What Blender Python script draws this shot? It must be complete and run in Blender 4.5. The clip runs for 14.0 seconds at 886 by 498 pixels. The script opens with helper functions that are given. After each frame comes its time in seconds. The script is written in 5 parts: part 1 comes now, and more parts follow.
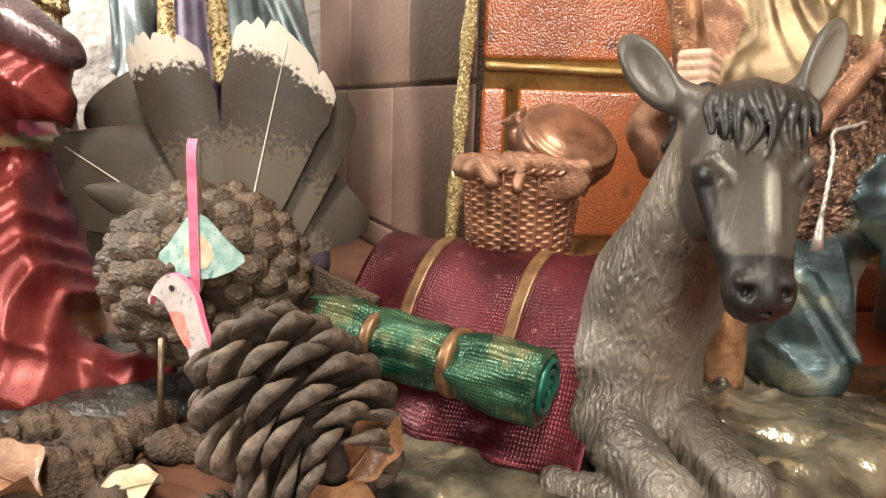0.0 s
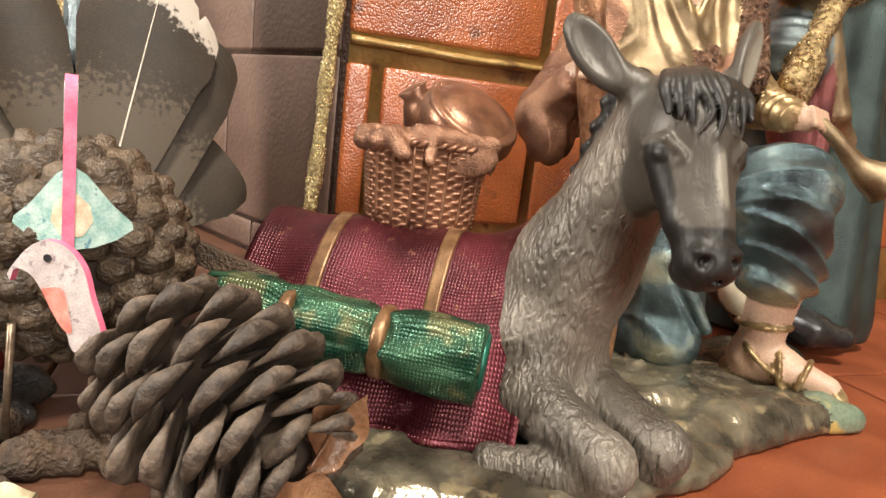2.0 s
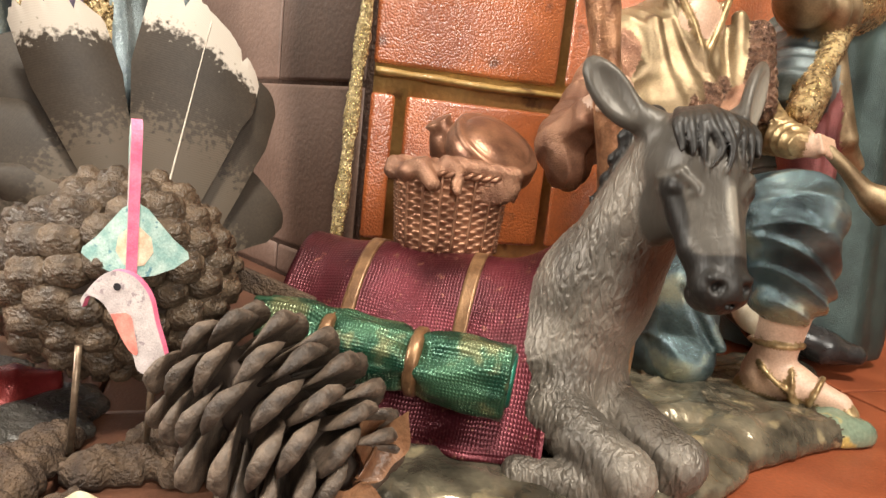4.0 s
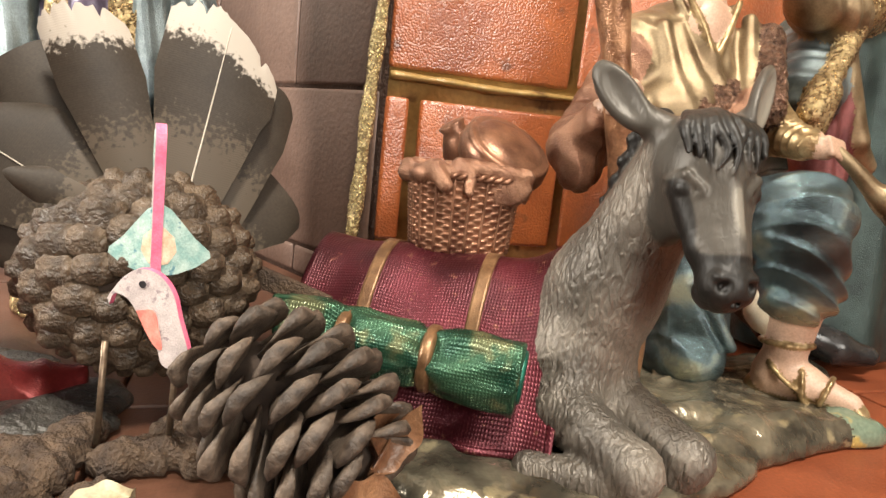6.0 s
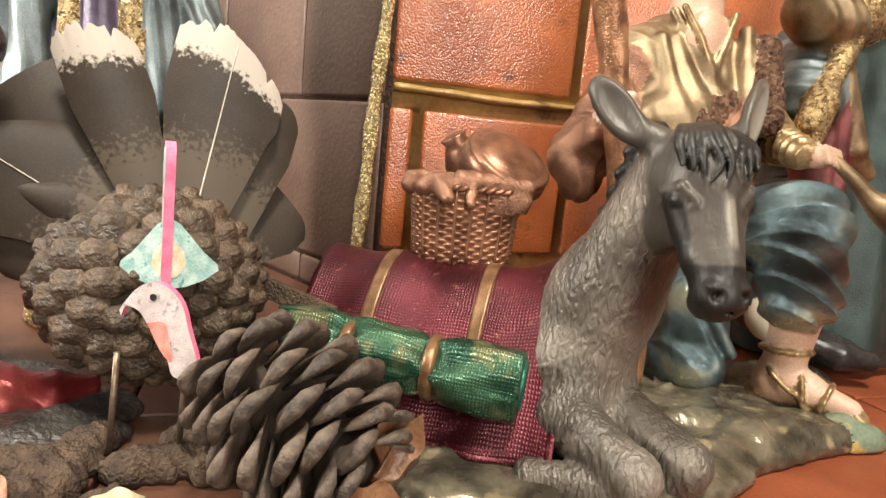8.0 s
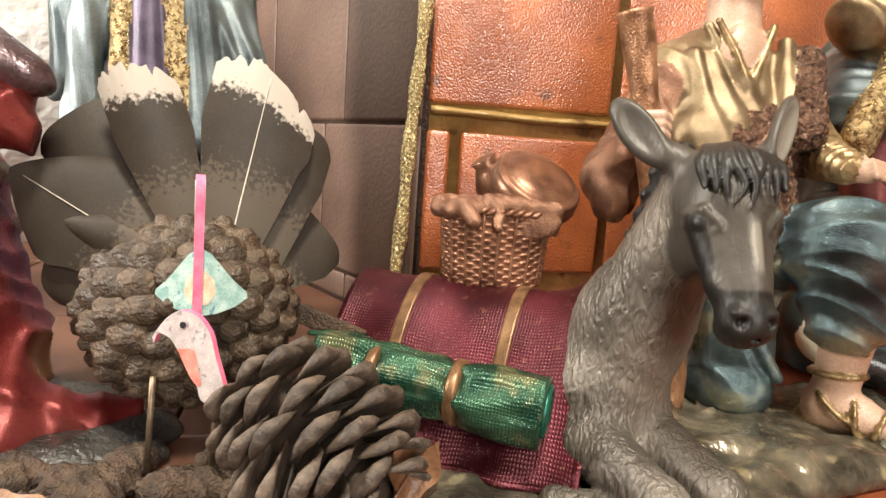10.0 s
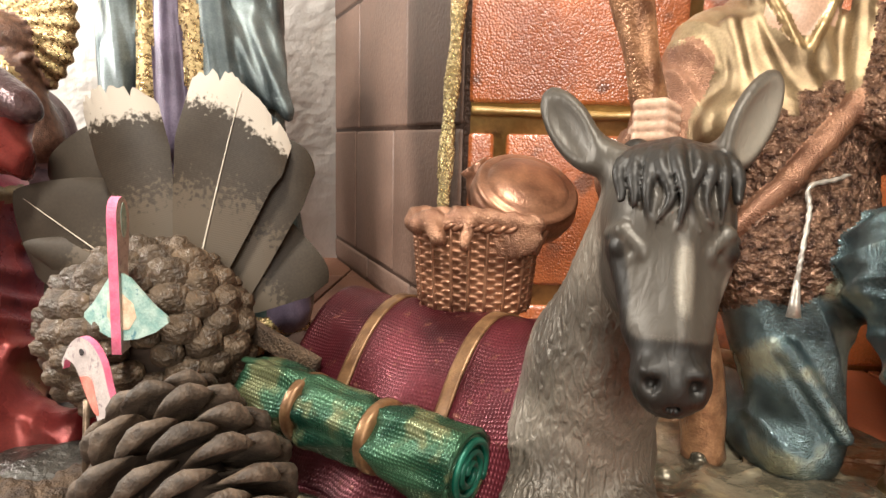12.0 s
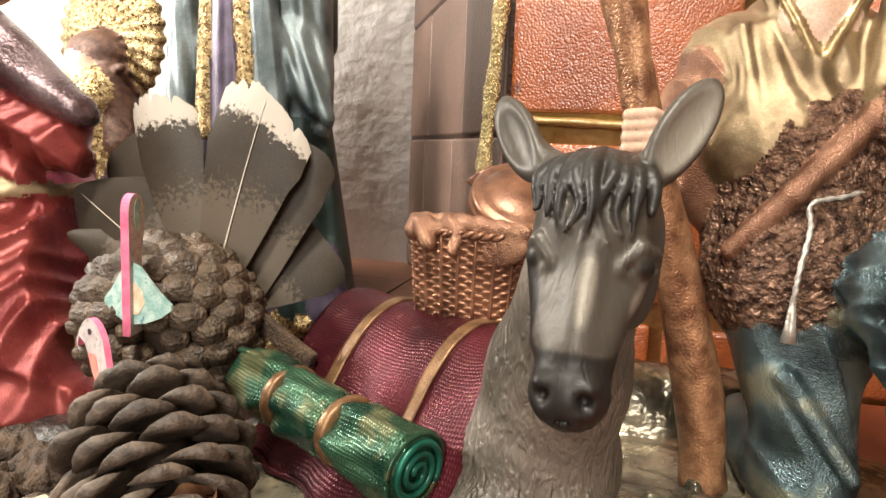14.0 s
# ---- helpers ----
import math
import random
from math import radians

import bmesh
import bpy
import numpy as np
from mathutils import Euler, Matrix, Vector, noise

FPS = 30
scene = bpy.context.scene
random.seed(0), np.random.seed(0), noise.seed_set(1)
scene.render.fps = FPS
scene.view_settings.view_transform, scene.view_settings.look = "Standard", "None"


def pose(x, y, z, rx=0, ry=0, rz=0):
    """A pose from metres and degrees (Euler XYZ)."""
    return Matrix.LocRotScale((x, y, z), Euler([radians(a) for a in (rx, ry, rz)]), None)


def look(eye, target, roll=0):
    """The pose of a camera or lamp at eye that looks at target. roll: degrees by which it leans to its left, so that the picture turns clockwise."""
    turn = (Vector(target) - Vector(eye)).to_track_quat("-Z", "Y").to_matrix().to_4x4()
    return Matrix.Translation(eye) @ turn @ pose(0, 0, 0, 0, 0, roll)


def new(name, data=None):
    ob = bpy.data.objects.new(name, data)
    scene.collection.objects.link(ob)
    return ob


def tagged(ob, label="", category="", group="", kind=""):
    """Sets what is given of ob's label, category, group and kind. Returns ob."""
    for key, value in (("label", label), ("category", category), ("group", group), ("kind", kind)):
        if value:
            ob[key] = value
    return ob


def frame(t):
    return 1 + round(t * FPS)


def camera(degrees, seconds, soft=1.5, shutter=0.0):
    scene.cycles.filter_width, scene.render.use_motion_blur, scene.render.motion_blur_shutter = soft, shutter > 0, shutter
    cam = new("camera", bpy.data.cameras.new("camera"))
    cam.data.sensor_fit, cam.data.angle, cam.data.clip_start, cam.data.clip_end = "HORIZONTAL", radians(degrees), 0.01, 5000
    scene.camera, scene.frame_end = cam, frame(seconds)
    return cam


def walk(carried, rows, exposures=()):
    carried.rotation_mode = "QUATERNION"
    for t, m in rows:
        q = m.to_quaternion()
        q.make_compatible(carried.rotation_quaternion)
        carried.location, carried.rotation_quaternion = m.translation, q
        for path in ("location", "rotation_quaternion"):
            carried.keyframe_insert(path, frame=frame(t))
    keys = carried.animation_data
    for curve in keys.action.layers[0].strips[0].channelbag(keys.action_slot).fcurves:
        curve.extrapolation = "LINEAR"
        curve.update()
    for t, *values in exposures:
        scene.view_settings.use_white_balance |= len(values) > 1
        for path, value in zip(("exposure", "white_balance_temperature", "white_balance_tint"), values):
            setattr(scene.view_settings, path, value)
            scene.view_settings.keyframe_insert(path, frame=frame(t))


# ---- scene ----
cam = camera(68.5, 14.0)
METRES, EYE, TILT, LEAN, TURN = 0.28, 0.135, -12.0, -1.7, 0.0
ROWS = [
    (0.0, 0.0, 0.0, 0.0, 0.0, 0.0, -0.0),
    (0.5, -0.011, 0.0529, -0.0086, -8.56, -1.0, 0.16),
    (1.0, -0.0722, 0.0933, -0.0216, -14.18, -1.16, -0.27),
    (1.5, -0.1348, 0.0875, -0.0256, -18.02, -1.06, -0.71),
    (2.0, -0.1782, 0.0738, -0.0271, -18.94, -0.46, -1.1),
    (2.5, -0.1905, 0.0671, -0.0291, -18.3, -0.36, -0.99),
    (3.0, -0.2029, 0.0509, -0.0206, -18.52, 0.34, -0.99),
    (5.5, -0.2251, 0.0054, -0.0144, -16.68, 1.06, -0.76),
    (6.0, -0.2252, 0.0013, -0.0173, -16.68, 1.07, -0.88),
    (6.5, -0.2214, -0.0093, -0.0163, -16.76, 1.15, -0.81),
    (7.0, -0.22, -0.0133, -0.0147, -16.36, 1.21, -0.72),
    (7.5, -0.2246, -0.0171, -0.0123, -16.14, 1.35, -0.61),
    (10.0, -0.1779, -0.0394, 0.005, -10.94, 2.84, -0.01),
    (10.5, -0.0331, -0.0072, 0.0105, -5.62, 3.2, -0.29),
    (11.0, -0.0177, 0.0232, 0.0088, -3.2, 2.72, 0.03),
    (11.5, 0.0065, -0.0026, 0.0185, -2.63, 1.71, 1.36),
    (12.0, 0.1544, 0.0604, 0.0417, 4.37, 2.8, -0.61),
    (12.5, 0.2783, 0.0772, 0.0427, 12.08, 3.0, -3.3),
    (13.0, 0.3139, 0.0911, 0.0434, 14.47, 3.04, -3.69),
    (13.5, 0.3258, 0.0909, 0.0412, 14.9, 2.81, -3.61),
    (14.0, 0.3281, 0.0716, 0.0417, 13.76, 3.27, -3.58),
]
walk(cam, [(t, pose(0, 0, EYE, TILT, LEAN, TURN) @ pose(METRES * x, METRES * y, METRES * z, 90 + pitch, roll, yaw)) for t, x, y, z, yaw, pitch, roll in ROWS])

scene.view_settings.exposure = 0.0

# ---- world and light: a dim warm living room with one ceiling lamp ----
world = bpy.data.worlds.new("room_glow")
scene.world = world
world.use_nodes = True
world.node_tree.nodes["Background"].inputs[0].default_value = (1.0, 0.80, 0.62, 1)
world.node_tree.nodes["Background"].inputs[1].default_value = 0.25


def area(name, m, size, power, color):
    data = bpy.data.lights.new(name, "AREA")
    data.shape, data.size, data.energy, data.color = "DISK", size, power, color
    ob = new(name, data)
    ob.matrix_world = m
    return ob


area("room_lamp", look((0.20, -1.75, 0.80), (0.03, 0.35, 0.12)), 0.85, 34.0, (1.0, 0.95, 0.86))
area("ceiling_light", look((-0.06, -0.42, 1.52), (0.03, 0.33, 0.05)), 0.30, 42.0, (1.0, 0.94, 0.83))
area("wall_light", look((-0.72, 0.24, 0.40), (-0.26, 0.80, 0.36)), 0.14, 12.5, (1.0, 0.96, 0.88))


# ---- materials ----
def material(name, color, rough=0.5, metal=0.0, color2=None, scale=60.0, fine=900.0, bump=0.15, depth=0.0006,
             weave=0.0, spots=None, spot_scale=120.0, spot_at=0.55, coat=0.0, rand=0.0, sheen_noise=0.12, on_uv=False, spec=0.5):
    """A procedural surface: two-scale colour variation, patches of a second colour, grain and an optional weave relief."""
    m = bpy.data.materials.new(name)
    m.use_nodes = True
    nt = m.node_tree
    n, l = nt.nodes, nt.links
    b = n["Principled BSDF"]
    tc = n.new("ShaderNodeTexCoord")
    co = tc.outputs["Object"]
    n1 = n.new("ShaderNodeTexNoise")
    n1.inputs["Scale"].default_value, n1.inputs["Detail"].default_value = scale, 6
    l.new(co, n1.inputs["Vector"])
    n2 = n.new("ShaderNodeTexNoise")
    n2.inputs["Scale"].default_value, n2.inputs["Detail"].default_value = fine, 3
    l.new(co, n2.inputs["Vector"])
    ramp = n.new("ShaderNodeValToRGB")
    c2 = color2 or tuple(min(1, c * 1.5) for c in color)
    ramp.color_ramp.elements[0].position, ramp.color_ramp.elements[1].position = 0.36, 0.66
    ramp.color_ramp.elements[0].color, ramp.color_ramp.elements[1].color = (*color, 1), (*c2, 1)
    l.new(n1.outputs["Fac"], ramp.inputs["Fac"])
    out = ramp.outputs["Color"]
    if spots:
        n3 = n.new("ShaderNodeTexNoise")
        n3.inputs["Scale"].default_value, n3.inputs["Detail"].default_value = spot_scale, 5
        l.new(co, n3.inputs["Vector"])
        r3 = n.new("ShaderNodeMapRange")
        r3.inputs["From Min"].default_value, r3.inputs["From Max"].default_value = spot_at, spot_at + 0.07
        l.new(n3.outputs["Fac"], r3.inputs["Value"])
        mx = n.new("ShaderNodeMix")
        mx.data_type = "RGBA"
        l.new(r3.outputs["Result"], mx.inputs["Factor"])
        l.new(out, mx.inputs[6])
        mx.inputs[7].default_value = (*spots, 1)
        out = mx.outputs[2]
    grain = n.new("ShaderNodeMix")
    grain.data_type, grain.blend_type = "RGBA", "OVERLAY"
    grain.inputs["Factor"].default_value = 0.35
    l.new(out, grain.inputs[6])
    l.new(n2.outputs["Fac"], grain.inputs[7])
    out = grain.outputs[2]
    if rand:
        oi = n.new("ShaderNodeObjectInfo")
        mr = n.new("ShaderNodeMapRange")
        mr.inputs["To Min"].default_value, mr.inputs["To Max"].default_value = 1 - rand, 1 + rand
        l.new(oi.outputs["Random"], mr.inputs["Value"])
        hs = n.new("ShaderNodeHueSaturation")
        l.new(mr.outputs["Result"], hs.inputs["Value"])
        l.new(out, hs.inputs["Color"])
        out = hs.outputs["Color"]
    l.new(out, b.inputs["Base Color"])
    rr = n.new("ShaderNodeMapRange")
    rr.inputs["To Min"].default_value, rr.inputs["To Max"].default_value = max(0.04, rough - sheen_noise), min(1, rough + sheen_noise)
    l.new(n1.outputs["Fac"], rr.inputs["Value"])
    l.new(rr.outputs["Result"], b.inputs["Roughness"])
    b.inputs["Metallic"].default_value = metal
    b.inputs["Coat Weight"].default_value = coat
    b.inputs["Specular IOR Level"].default_value = spec
    b.inputs["Coat Roughness"].default_value = 0.28
    height = n2.outputs["Fac"]
    if weave and on_uv:
        uv = n.new("ShaderNodeUVMap")
        parts = []
        for axis in ("X", "Y"):
            w = n.new("ShaderNodeTexWave")
            w.bands_direction = axis
            w.inputs["Scale"].default_value, w.inputs["Distortion"].default_value = weave, 4.5
            w.inputs["Detail Scale"].default_value = 0.4
            l.new(uv.outputs["UV"], w.inputs["Vector"])
            parts.append(w.outputs["Fac"])
        mul = n.new("ShaderNodeMath")
        mul.operation = "MULTIPLY"
        l.new(parts[0], mul.inputs[0])
        l.new(parts[1], mul.inputs[1])
        height = mul.outputs[0]
    elif weave:
        cell = n.new("ShaderNodeTexVoronoi")
        cell.inputs["Scale"].default_value = weave
        l.new(co, cell.inputs["Vector"])
        inv = n.new("ShaderNodeMath")
        inv.operation = "SUBTRACT"
        inv.inputs[0].default_value = 1.0
        l.new(cell.outputs["Distance"], inv.inputs[1])
        height = inv.outputs[0]
    bp = n.new("ShaderNodeBump")
    bp.inputs["Strength"].default_value, bp.inputs["Distance"].default_value = bump, depth
    l.new(height, bp.inputs["Height"])
    l.new(bp.outputs["Normal"], b.inputs["Normal"])
    l.new(bp.outputs["Normal"], b.inputs["Coat Normal"])
    return m


def fur_material(name, color, color2, rough, metal):
    """Painted resin with carved strokes of hair: stretched noise as relief, light paint dry-brushed on the ridges."""
    m = material(name, color, rough, metal, color2, scale=28, fine=1200)
    n, l = m.node_tree.nodes, m.node_tree.links
    tc = n.new("ShaderNodeTexCoord")
    mp = n.new("ShaderNodeMapping")
    mp.inputs["Scale"].default_value = (1.0, 1.0, 0.34)
    l.new(tc.outputs["Object"], mp.inputs["Vector"])
    v = n.new("ShaderNodeTexNoise")
    v.inputs["Scale"].default_value, v.inputs["Detail"].default_value, v.inputs["Distortion"].default_value = 400, 1.5, 0.9
    l.new(mp.outputs["Vector"], v.inputs["Vector"])
    bp = n.new("ShaderNodeBump")
    bp.inputs["Strength"].default_value, bp.inputs["Distance"].default_value = 0.5, 0.0018
    l.new(v.outputs["Fac"], bp.inputs["Height"])
    left = None
    for q, keep in ((1, 0.8), (2, 0.8), (3, 0.8), (4, 0.85)):
        at = n.new("ShaderNodeAttribute")
        at.attribute_name = "paint_%d" % q
        less = n.new("ShaderNodeMath")
        less.operation = "MULTIPLY_ADD"
        l.new(at.outputs["Fac"], less.inputs[0])
        less.inputs[1].default_value = -0.85 * keep
        if left:
            l.new(left, less.inputs[2])
        else:
            less.inputs[2].default_value = 0.85
        left = less.outputs[0]
    l.new(left, bp.inputs["Strength"])
    l.new(bp.outputs["Normal"], n["Principled BSDF"].inputs["Normal"])
    l.new(bp.outputs["Normal"], n["Principled BSDF"].inputs["Coat Normal"])
    return m


def brushed(m, tones):
    """Mixes further paints into a surface where the model's brushed patches lie."""
    n, l = m.node_tree.nodes, m.node_tree.links
    b = n["Principled BSDF"]
    out = b.inputs["Base Color"].links[0].from_socket
    nz = n.new("ShaderNodeTexNoise")
    nz.inputs["Scale"].default_value, nz.inputs["Detail"].default_value = 330, 4
    for q, tone in enumerate(tones, 1):
        at = n.new("ShaderNodeAttribute")
        at.attribute_name = "paint_%d" % q
        sm = n.new("ShaderNodeMath")
        sm.operation = "MULTIPLY_ADD"
        l.new(nz.outputs["Fac"], sm.inputs[0])
        sm.inputs[1].default_value = 0.5
        l.new(at.outputs["Fac"], sm.inputs[2])
        r = n.new("ShaderNodeMapRange")
        r.inputs["From Min"].default_value, r.inputs["From Max"].default_value = 0.42, 0.95
        l.new(sm.outputs[0], r.inputs["Value"])
        mx = n.new("ShaderNodeMix")
        mx.data_type = "RGBA"
        l.new(r.outputs["Result"], mx.inputs["Factor"])
        l.new(out, mx.inputs[6])
        mx.inputs[7].default_value = (*tone, 1)
        out = mx.outputs[2]
    l.new(out, b.inputs["Base Color"])
    return m


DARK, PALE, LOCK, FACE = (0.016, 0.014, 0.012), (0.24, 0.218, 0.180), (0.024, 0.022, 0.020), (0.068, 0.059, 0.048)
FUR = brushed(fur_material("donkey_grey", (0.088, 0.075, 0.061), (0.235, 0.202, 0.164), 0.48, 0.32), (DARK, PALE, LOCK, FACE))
# spots: worn threads, and glints of the weave put into the colour
CRIMSON = material("crimson_cloth", (0.042, 0.0044, 0.0078), 0.36, 0.60, (0.105, 0.0150, 0.0225), scale=35, weave=235, bump=0.30, depth=0.0008, on_uv=True, spots=(0.15, 0.055, 0.040), spot_scale=260, spot_at=0.63)
# its gold patches paint the sheen of the weave into the colour
GREEN = material("green_cloth", (0.004, 0.034, 0.020), 0.28, 0.55, (0.040, 0.105, 0.056), scale=60, weave=240, bump=0.45, depth=0.0007, on_uv=True, spots=(0.125, 0.140, 0.070), spot_scale=55, spot_at=0.52)
GREEN_DEEP = material("green_deep", (0.003, 0.060, 0.038), 0.35, 0.3, (0.008, 0.13, 0.085), scale=120)
STRAP = material("strap_bronze", (0.12, 0.060, 0.028), 0.38, 0.5, (0.26, 0.145, 0.068), scale=120, bump=0.2)
COPPER = material("copper_paint", (0.13, 0.058, 0.034), 0.36, 0.6, (0.31, 0.155, 0.09), scale=70, bump=0.25)
COPPER_CLOTH = material("copper_cloth", (0.16, 0.075, 0.045), 0.38, 0.55, (0.34, 0.18, 0.11), scale=70, weave=1570, bump=0.6)
GOLD = material("gold_paint", (0.150, 0.102, 0.055), 0.34, 0.70, (0.34, 0.255, 0.150), scale=60, weave=2600, bump=0.28, depth=0.0005)
GOLD_LACE = material("gold_lace", (0.28, 0.19, 0.085), 0.28, 0.8, (0.54, 0.41, 0.22), scale=300, fine=700, bump=0.9, depth=0.002, spots=(0.10, 0.06, 0.02), spot_scale=420, spot_at=0.58)
SKIN = material("skin_paint", (0.42, 0.265, 0.18), 0.42, 0.0, (0.52, 0.35, 0.255), scale=40, bump=0.1)
# the pale gold spots are highlights of the gloss put into the colour
TEAL = material("teal_cloth", (0.026, 0.038, 0.043), 0.24, 0.72, (0.20, 0.29, 0.31), scale=30, weave=1500, bump=0.6, spots=(0.30, 0.31, 0.23), spot_scale=30, spot_at=0.54)
TEAL_ROBE = material("teal_robe", (0.014, 0.024, 0.023), 0.36, 0.40, (0.050, 0.078, 0.072), scale=30, weave=1439, bump=0.4)
SHEEPSKIN = material("sheepskin", (0.050, 0.024, 0.016), 0.30, 0.60, (0.25, 0.145, 0.095), scale=260, fine=480, bump=1.0, depth=0.004)
WOOD_STAFF = material("staff_wood", (0.15, 0.066, 0.033), 0.33, 0.5, (0.42, 0.22, 0.115), scale=110, bump=0.5, depth=0.001)
ROCK = material("rock_paint", (0.060, 0.052, 0.038), 0.22, 0.55, (0.28, 0.240, 0.168), scale=42, fine=110, bump=0.45, depth=0.0040, spots=(0.34, 0.285, 0.175), spot_scale=75, spot_at=0.60)
ROCK_GREEN = material("rock_green", (0.12, 0.19, 0.14), 0.22, 0.4, (0.28, 0.34, 0.24), scale=70, fine=500, bump=0.3, depth=0.001, spots=(0.55, 0.42, 0.14), spot_scale=70, spot_at=0.6)
# dark base paint, with the shade around it also put into the colour
SHADED_DARK_ROCK = material("shaded_dark_rock_paint", (0.020, 0.018, 0.016), 0.35, 0.2, (0.062, 0.056, 0.048), scale=40, fine=300, bump=0.7, depth=0.003)
SANDAL_GOLD = material("sandal_gold", (0.20, 0.130, 0.060), 0.34, 0.6, (0.42, 0.30, 0.155), scale=160, bump=0.3)
BLACK_BOOT = material("boot_black", (0.012, 0.011, 0.011), 0.25, 0.1, (0.03, 0.028, 0.028), scale=80)
RED = material("red_robe", (0.145, 0.017, 0.017), 0.28, 0.45, (0.28, 0.060, 0.052), scale=35, weave=1900, bump=0.22)
MAROON = material("maroon_mantle", (0.070, 0.040, 0.044), 0.27, 0.5, (0.21, 0.155, 0.165), scale=40, fine=600, bump=0.5, depth=0.001)
PINK = material("pink_sash", (0.45, 0.08, 0.16), 0.35, 0.4, (0.6, 0.18, 0.24), scale=80, bump=0.3)
IVORY = material("ivory_paint", (0.62, 0.52, 0.38), 0.35, 0.0, (0.75, 0.66, 0.5), scale=60)
BLUE = material("blue_cloak", (0.050, 0.066, 0.070), 0.34, 0.55, (0.24, 0.285, 0.29), scale=30, weave=1439, bump=0.4)
PURPLE = material("purple_gown", (0.055, 0.040, 0.065), 0.40, 0.35, (0.14, 0.11, 0.16), scale=50, bump=0.3)
LINING = material("red_lining", (0.075, 0.016, 0.018), 0.34, 0.50, (0.25, 0.085, 0.080), scale=60, weave=1570, bump=0.5)
HAIR = material("brown_hair", (0.06, 0.025, 0.015), 0.4, 0.2, (0.16, 0.08, 0.05), scale=200, bump=0.6, depth=0.002)
CONE = material("cone_scale", (0.034, 0.023, 0.016), 0.62, 0.0, (0.14, 0.102, 0.074), scale=190, fine=1100, bump=0.5, depth=0.0012, rand=0.35)
CONE_CORE = material("cone_core", (0.03, 0.018, 0.012), 0.9, 0.0, (0.06, 0.04, 0.028), scale=150)
KNOB = material("knob_scale", (0.040, 0.026, 0.016), 0.50, 0.0, (0.118, 0.080, 0.049), scale=0.9, fine=4.5, bump=0.35, depth=0.20, rand=0.22, coat=0.0)
BARK = material("bark", (0.036, 0.020, 0.011), 0.75, 0.0, (0.105, 0.065, 0.037), scale=110, fine=700, bump=0.9, depth=0.003)
LEAF = material("dry_leaf", (0.13, 0.055, 0.026), 0.40, 0.0, (0.28, 0.145, 0.075), scale=90, fine=800, bump=0.4, depth=0.001, coat=0.15)
PALE_LEAF = material("pale_leaf", (0.34, 0.28, 0.17), 0.5, 0.0, (0.47, 0.41, 0.28), scale=120)
CARD_PINK = material("card_edge", (0.72, 0.13, 0.25), 0.6, 0.0, (0.80, 0.22, 0.34), scale=200, fine=1500, bump=0.3)
CARD_FACE = material("card_face", (0.42, 0.36, 0.35), 0.6, 0.0, (0.57, 0.50, 0.48), scale=260, fine=1600, bump=0.3, spots=(0.30, 0.24, 0.25), spot_scale=420, spot_at=0.6)
CARD_TEAL = material("card_teal", (0.22, 0.40, 0.37), 0.55, 0.0, (0.48, 0.62, 0.56), scale=190, fine=1500, bump=0.3, spots=(0.12, 0.26, 0.30), spot_scale=330, spot_at=0.62)
CARD_PEACH = material("card_peach", (0.62, 0.40, 0.26), 0.55, 0.0, (0.78, 0.66, 0.50), scale=220, fine=1500)
CARD_RED = material("card_red", (0.66, 0.16, 0.13), 0.55, 0.0, (0.74, 0.30, 0.24), scale=200, fine=1500)
EYE_BLACK = material("eye_black", (0.02, 0.02, 0.022), 0.2, 0.0, (0.05, 0.05, 0.06))
WIRE = material("leg_wire", (0.13, 0.09, 0.06), 0.35, 0.6, (0.22, 0.16, 0.11), scale=300)
WHITE_CORD = material("white_cord", (0.36, 0.33, 0.29), 0.32, 0.55, (0.52, 0.48, 0.43), scale=400, bump=0.4)
QUILL = material("quill", (0.50, 0.44, 0.36), 0.45, 0.0, (0.66, 0.6, 0.5), scale=300)
PLASTER = material("white_plaster", (0.76, 0.74, 0.70), 0.8, 0.0, (0.84, 0.82, 0.79), scale=14, fine=42, bump=0.35, depth=0.008)
BROWN_BRICK = material("brown_brick", (0.092, 0.052, 0.037), 0.50, 0.0, (0.128, 0.076, 0.056), scale=18, fine=260, bump=0.4, depth=0.0015, rand=0.1)
BROWN_JOINT = material("brown_joint", (0.060, 0.034, 0.024), 0.6, 0.0, (0.09, 0.053, 0.038), scale=60, fine=300, bump=0.7, depth=0.003)
ORANGE_BRICK = material("orange_brick", (0.29, 0.070, 0.018), 0.32, 0.0, (0.48, 0.130, 0.034), scale=22, fine=500, weave=620, bump=0.55, depth=0.0009, rand=0.1, spec=1.0, coat=1.0, spots=(0.17, 0.050, 0.018), spot_scale=35, spot_at=0.62)
MUSTARD = material("mustard_mortar", (0.34, 0.205, 0.068), 0.34, 0.1, (0.49, 0.32, 0.12), scale=40, fine=260, bump=0.35, depth=0.0015, spots=(0.14, 0.075, 0.03), spot_scale=38, spot_at=0.64)
GLITTER = material("gold_glitter", (0.36, 0.26, 0.10), 0.26, 0.75, (0.78, 0.64, 0.36), scale=500, fine=1100, bump=0.9, depth=0.002)
TILE = material("terracotta_tile", (0.165, 0.039, 0.015), 0.45, 0.0, (0.245, 0.064, 0.025), scale=25, fine=600, bump=0.25, depth=0.0008, rand=0.06)
# terracotta again, with the shade on the left floor put into its colour
SHADED_TILE = material("shaded_tile", (0.080, 0.032, 0.018), 0.50, 0.0, (0.120, 0.052, 0.029), scale=25, fine=600, bump=0.25, depth=0.0008, rand=0.06)
GROUT = material("tile_grout", (0.10, 0.035, 0.016), 0.8, 0.0, (0.15, 0.06, 0.03), scale=90)
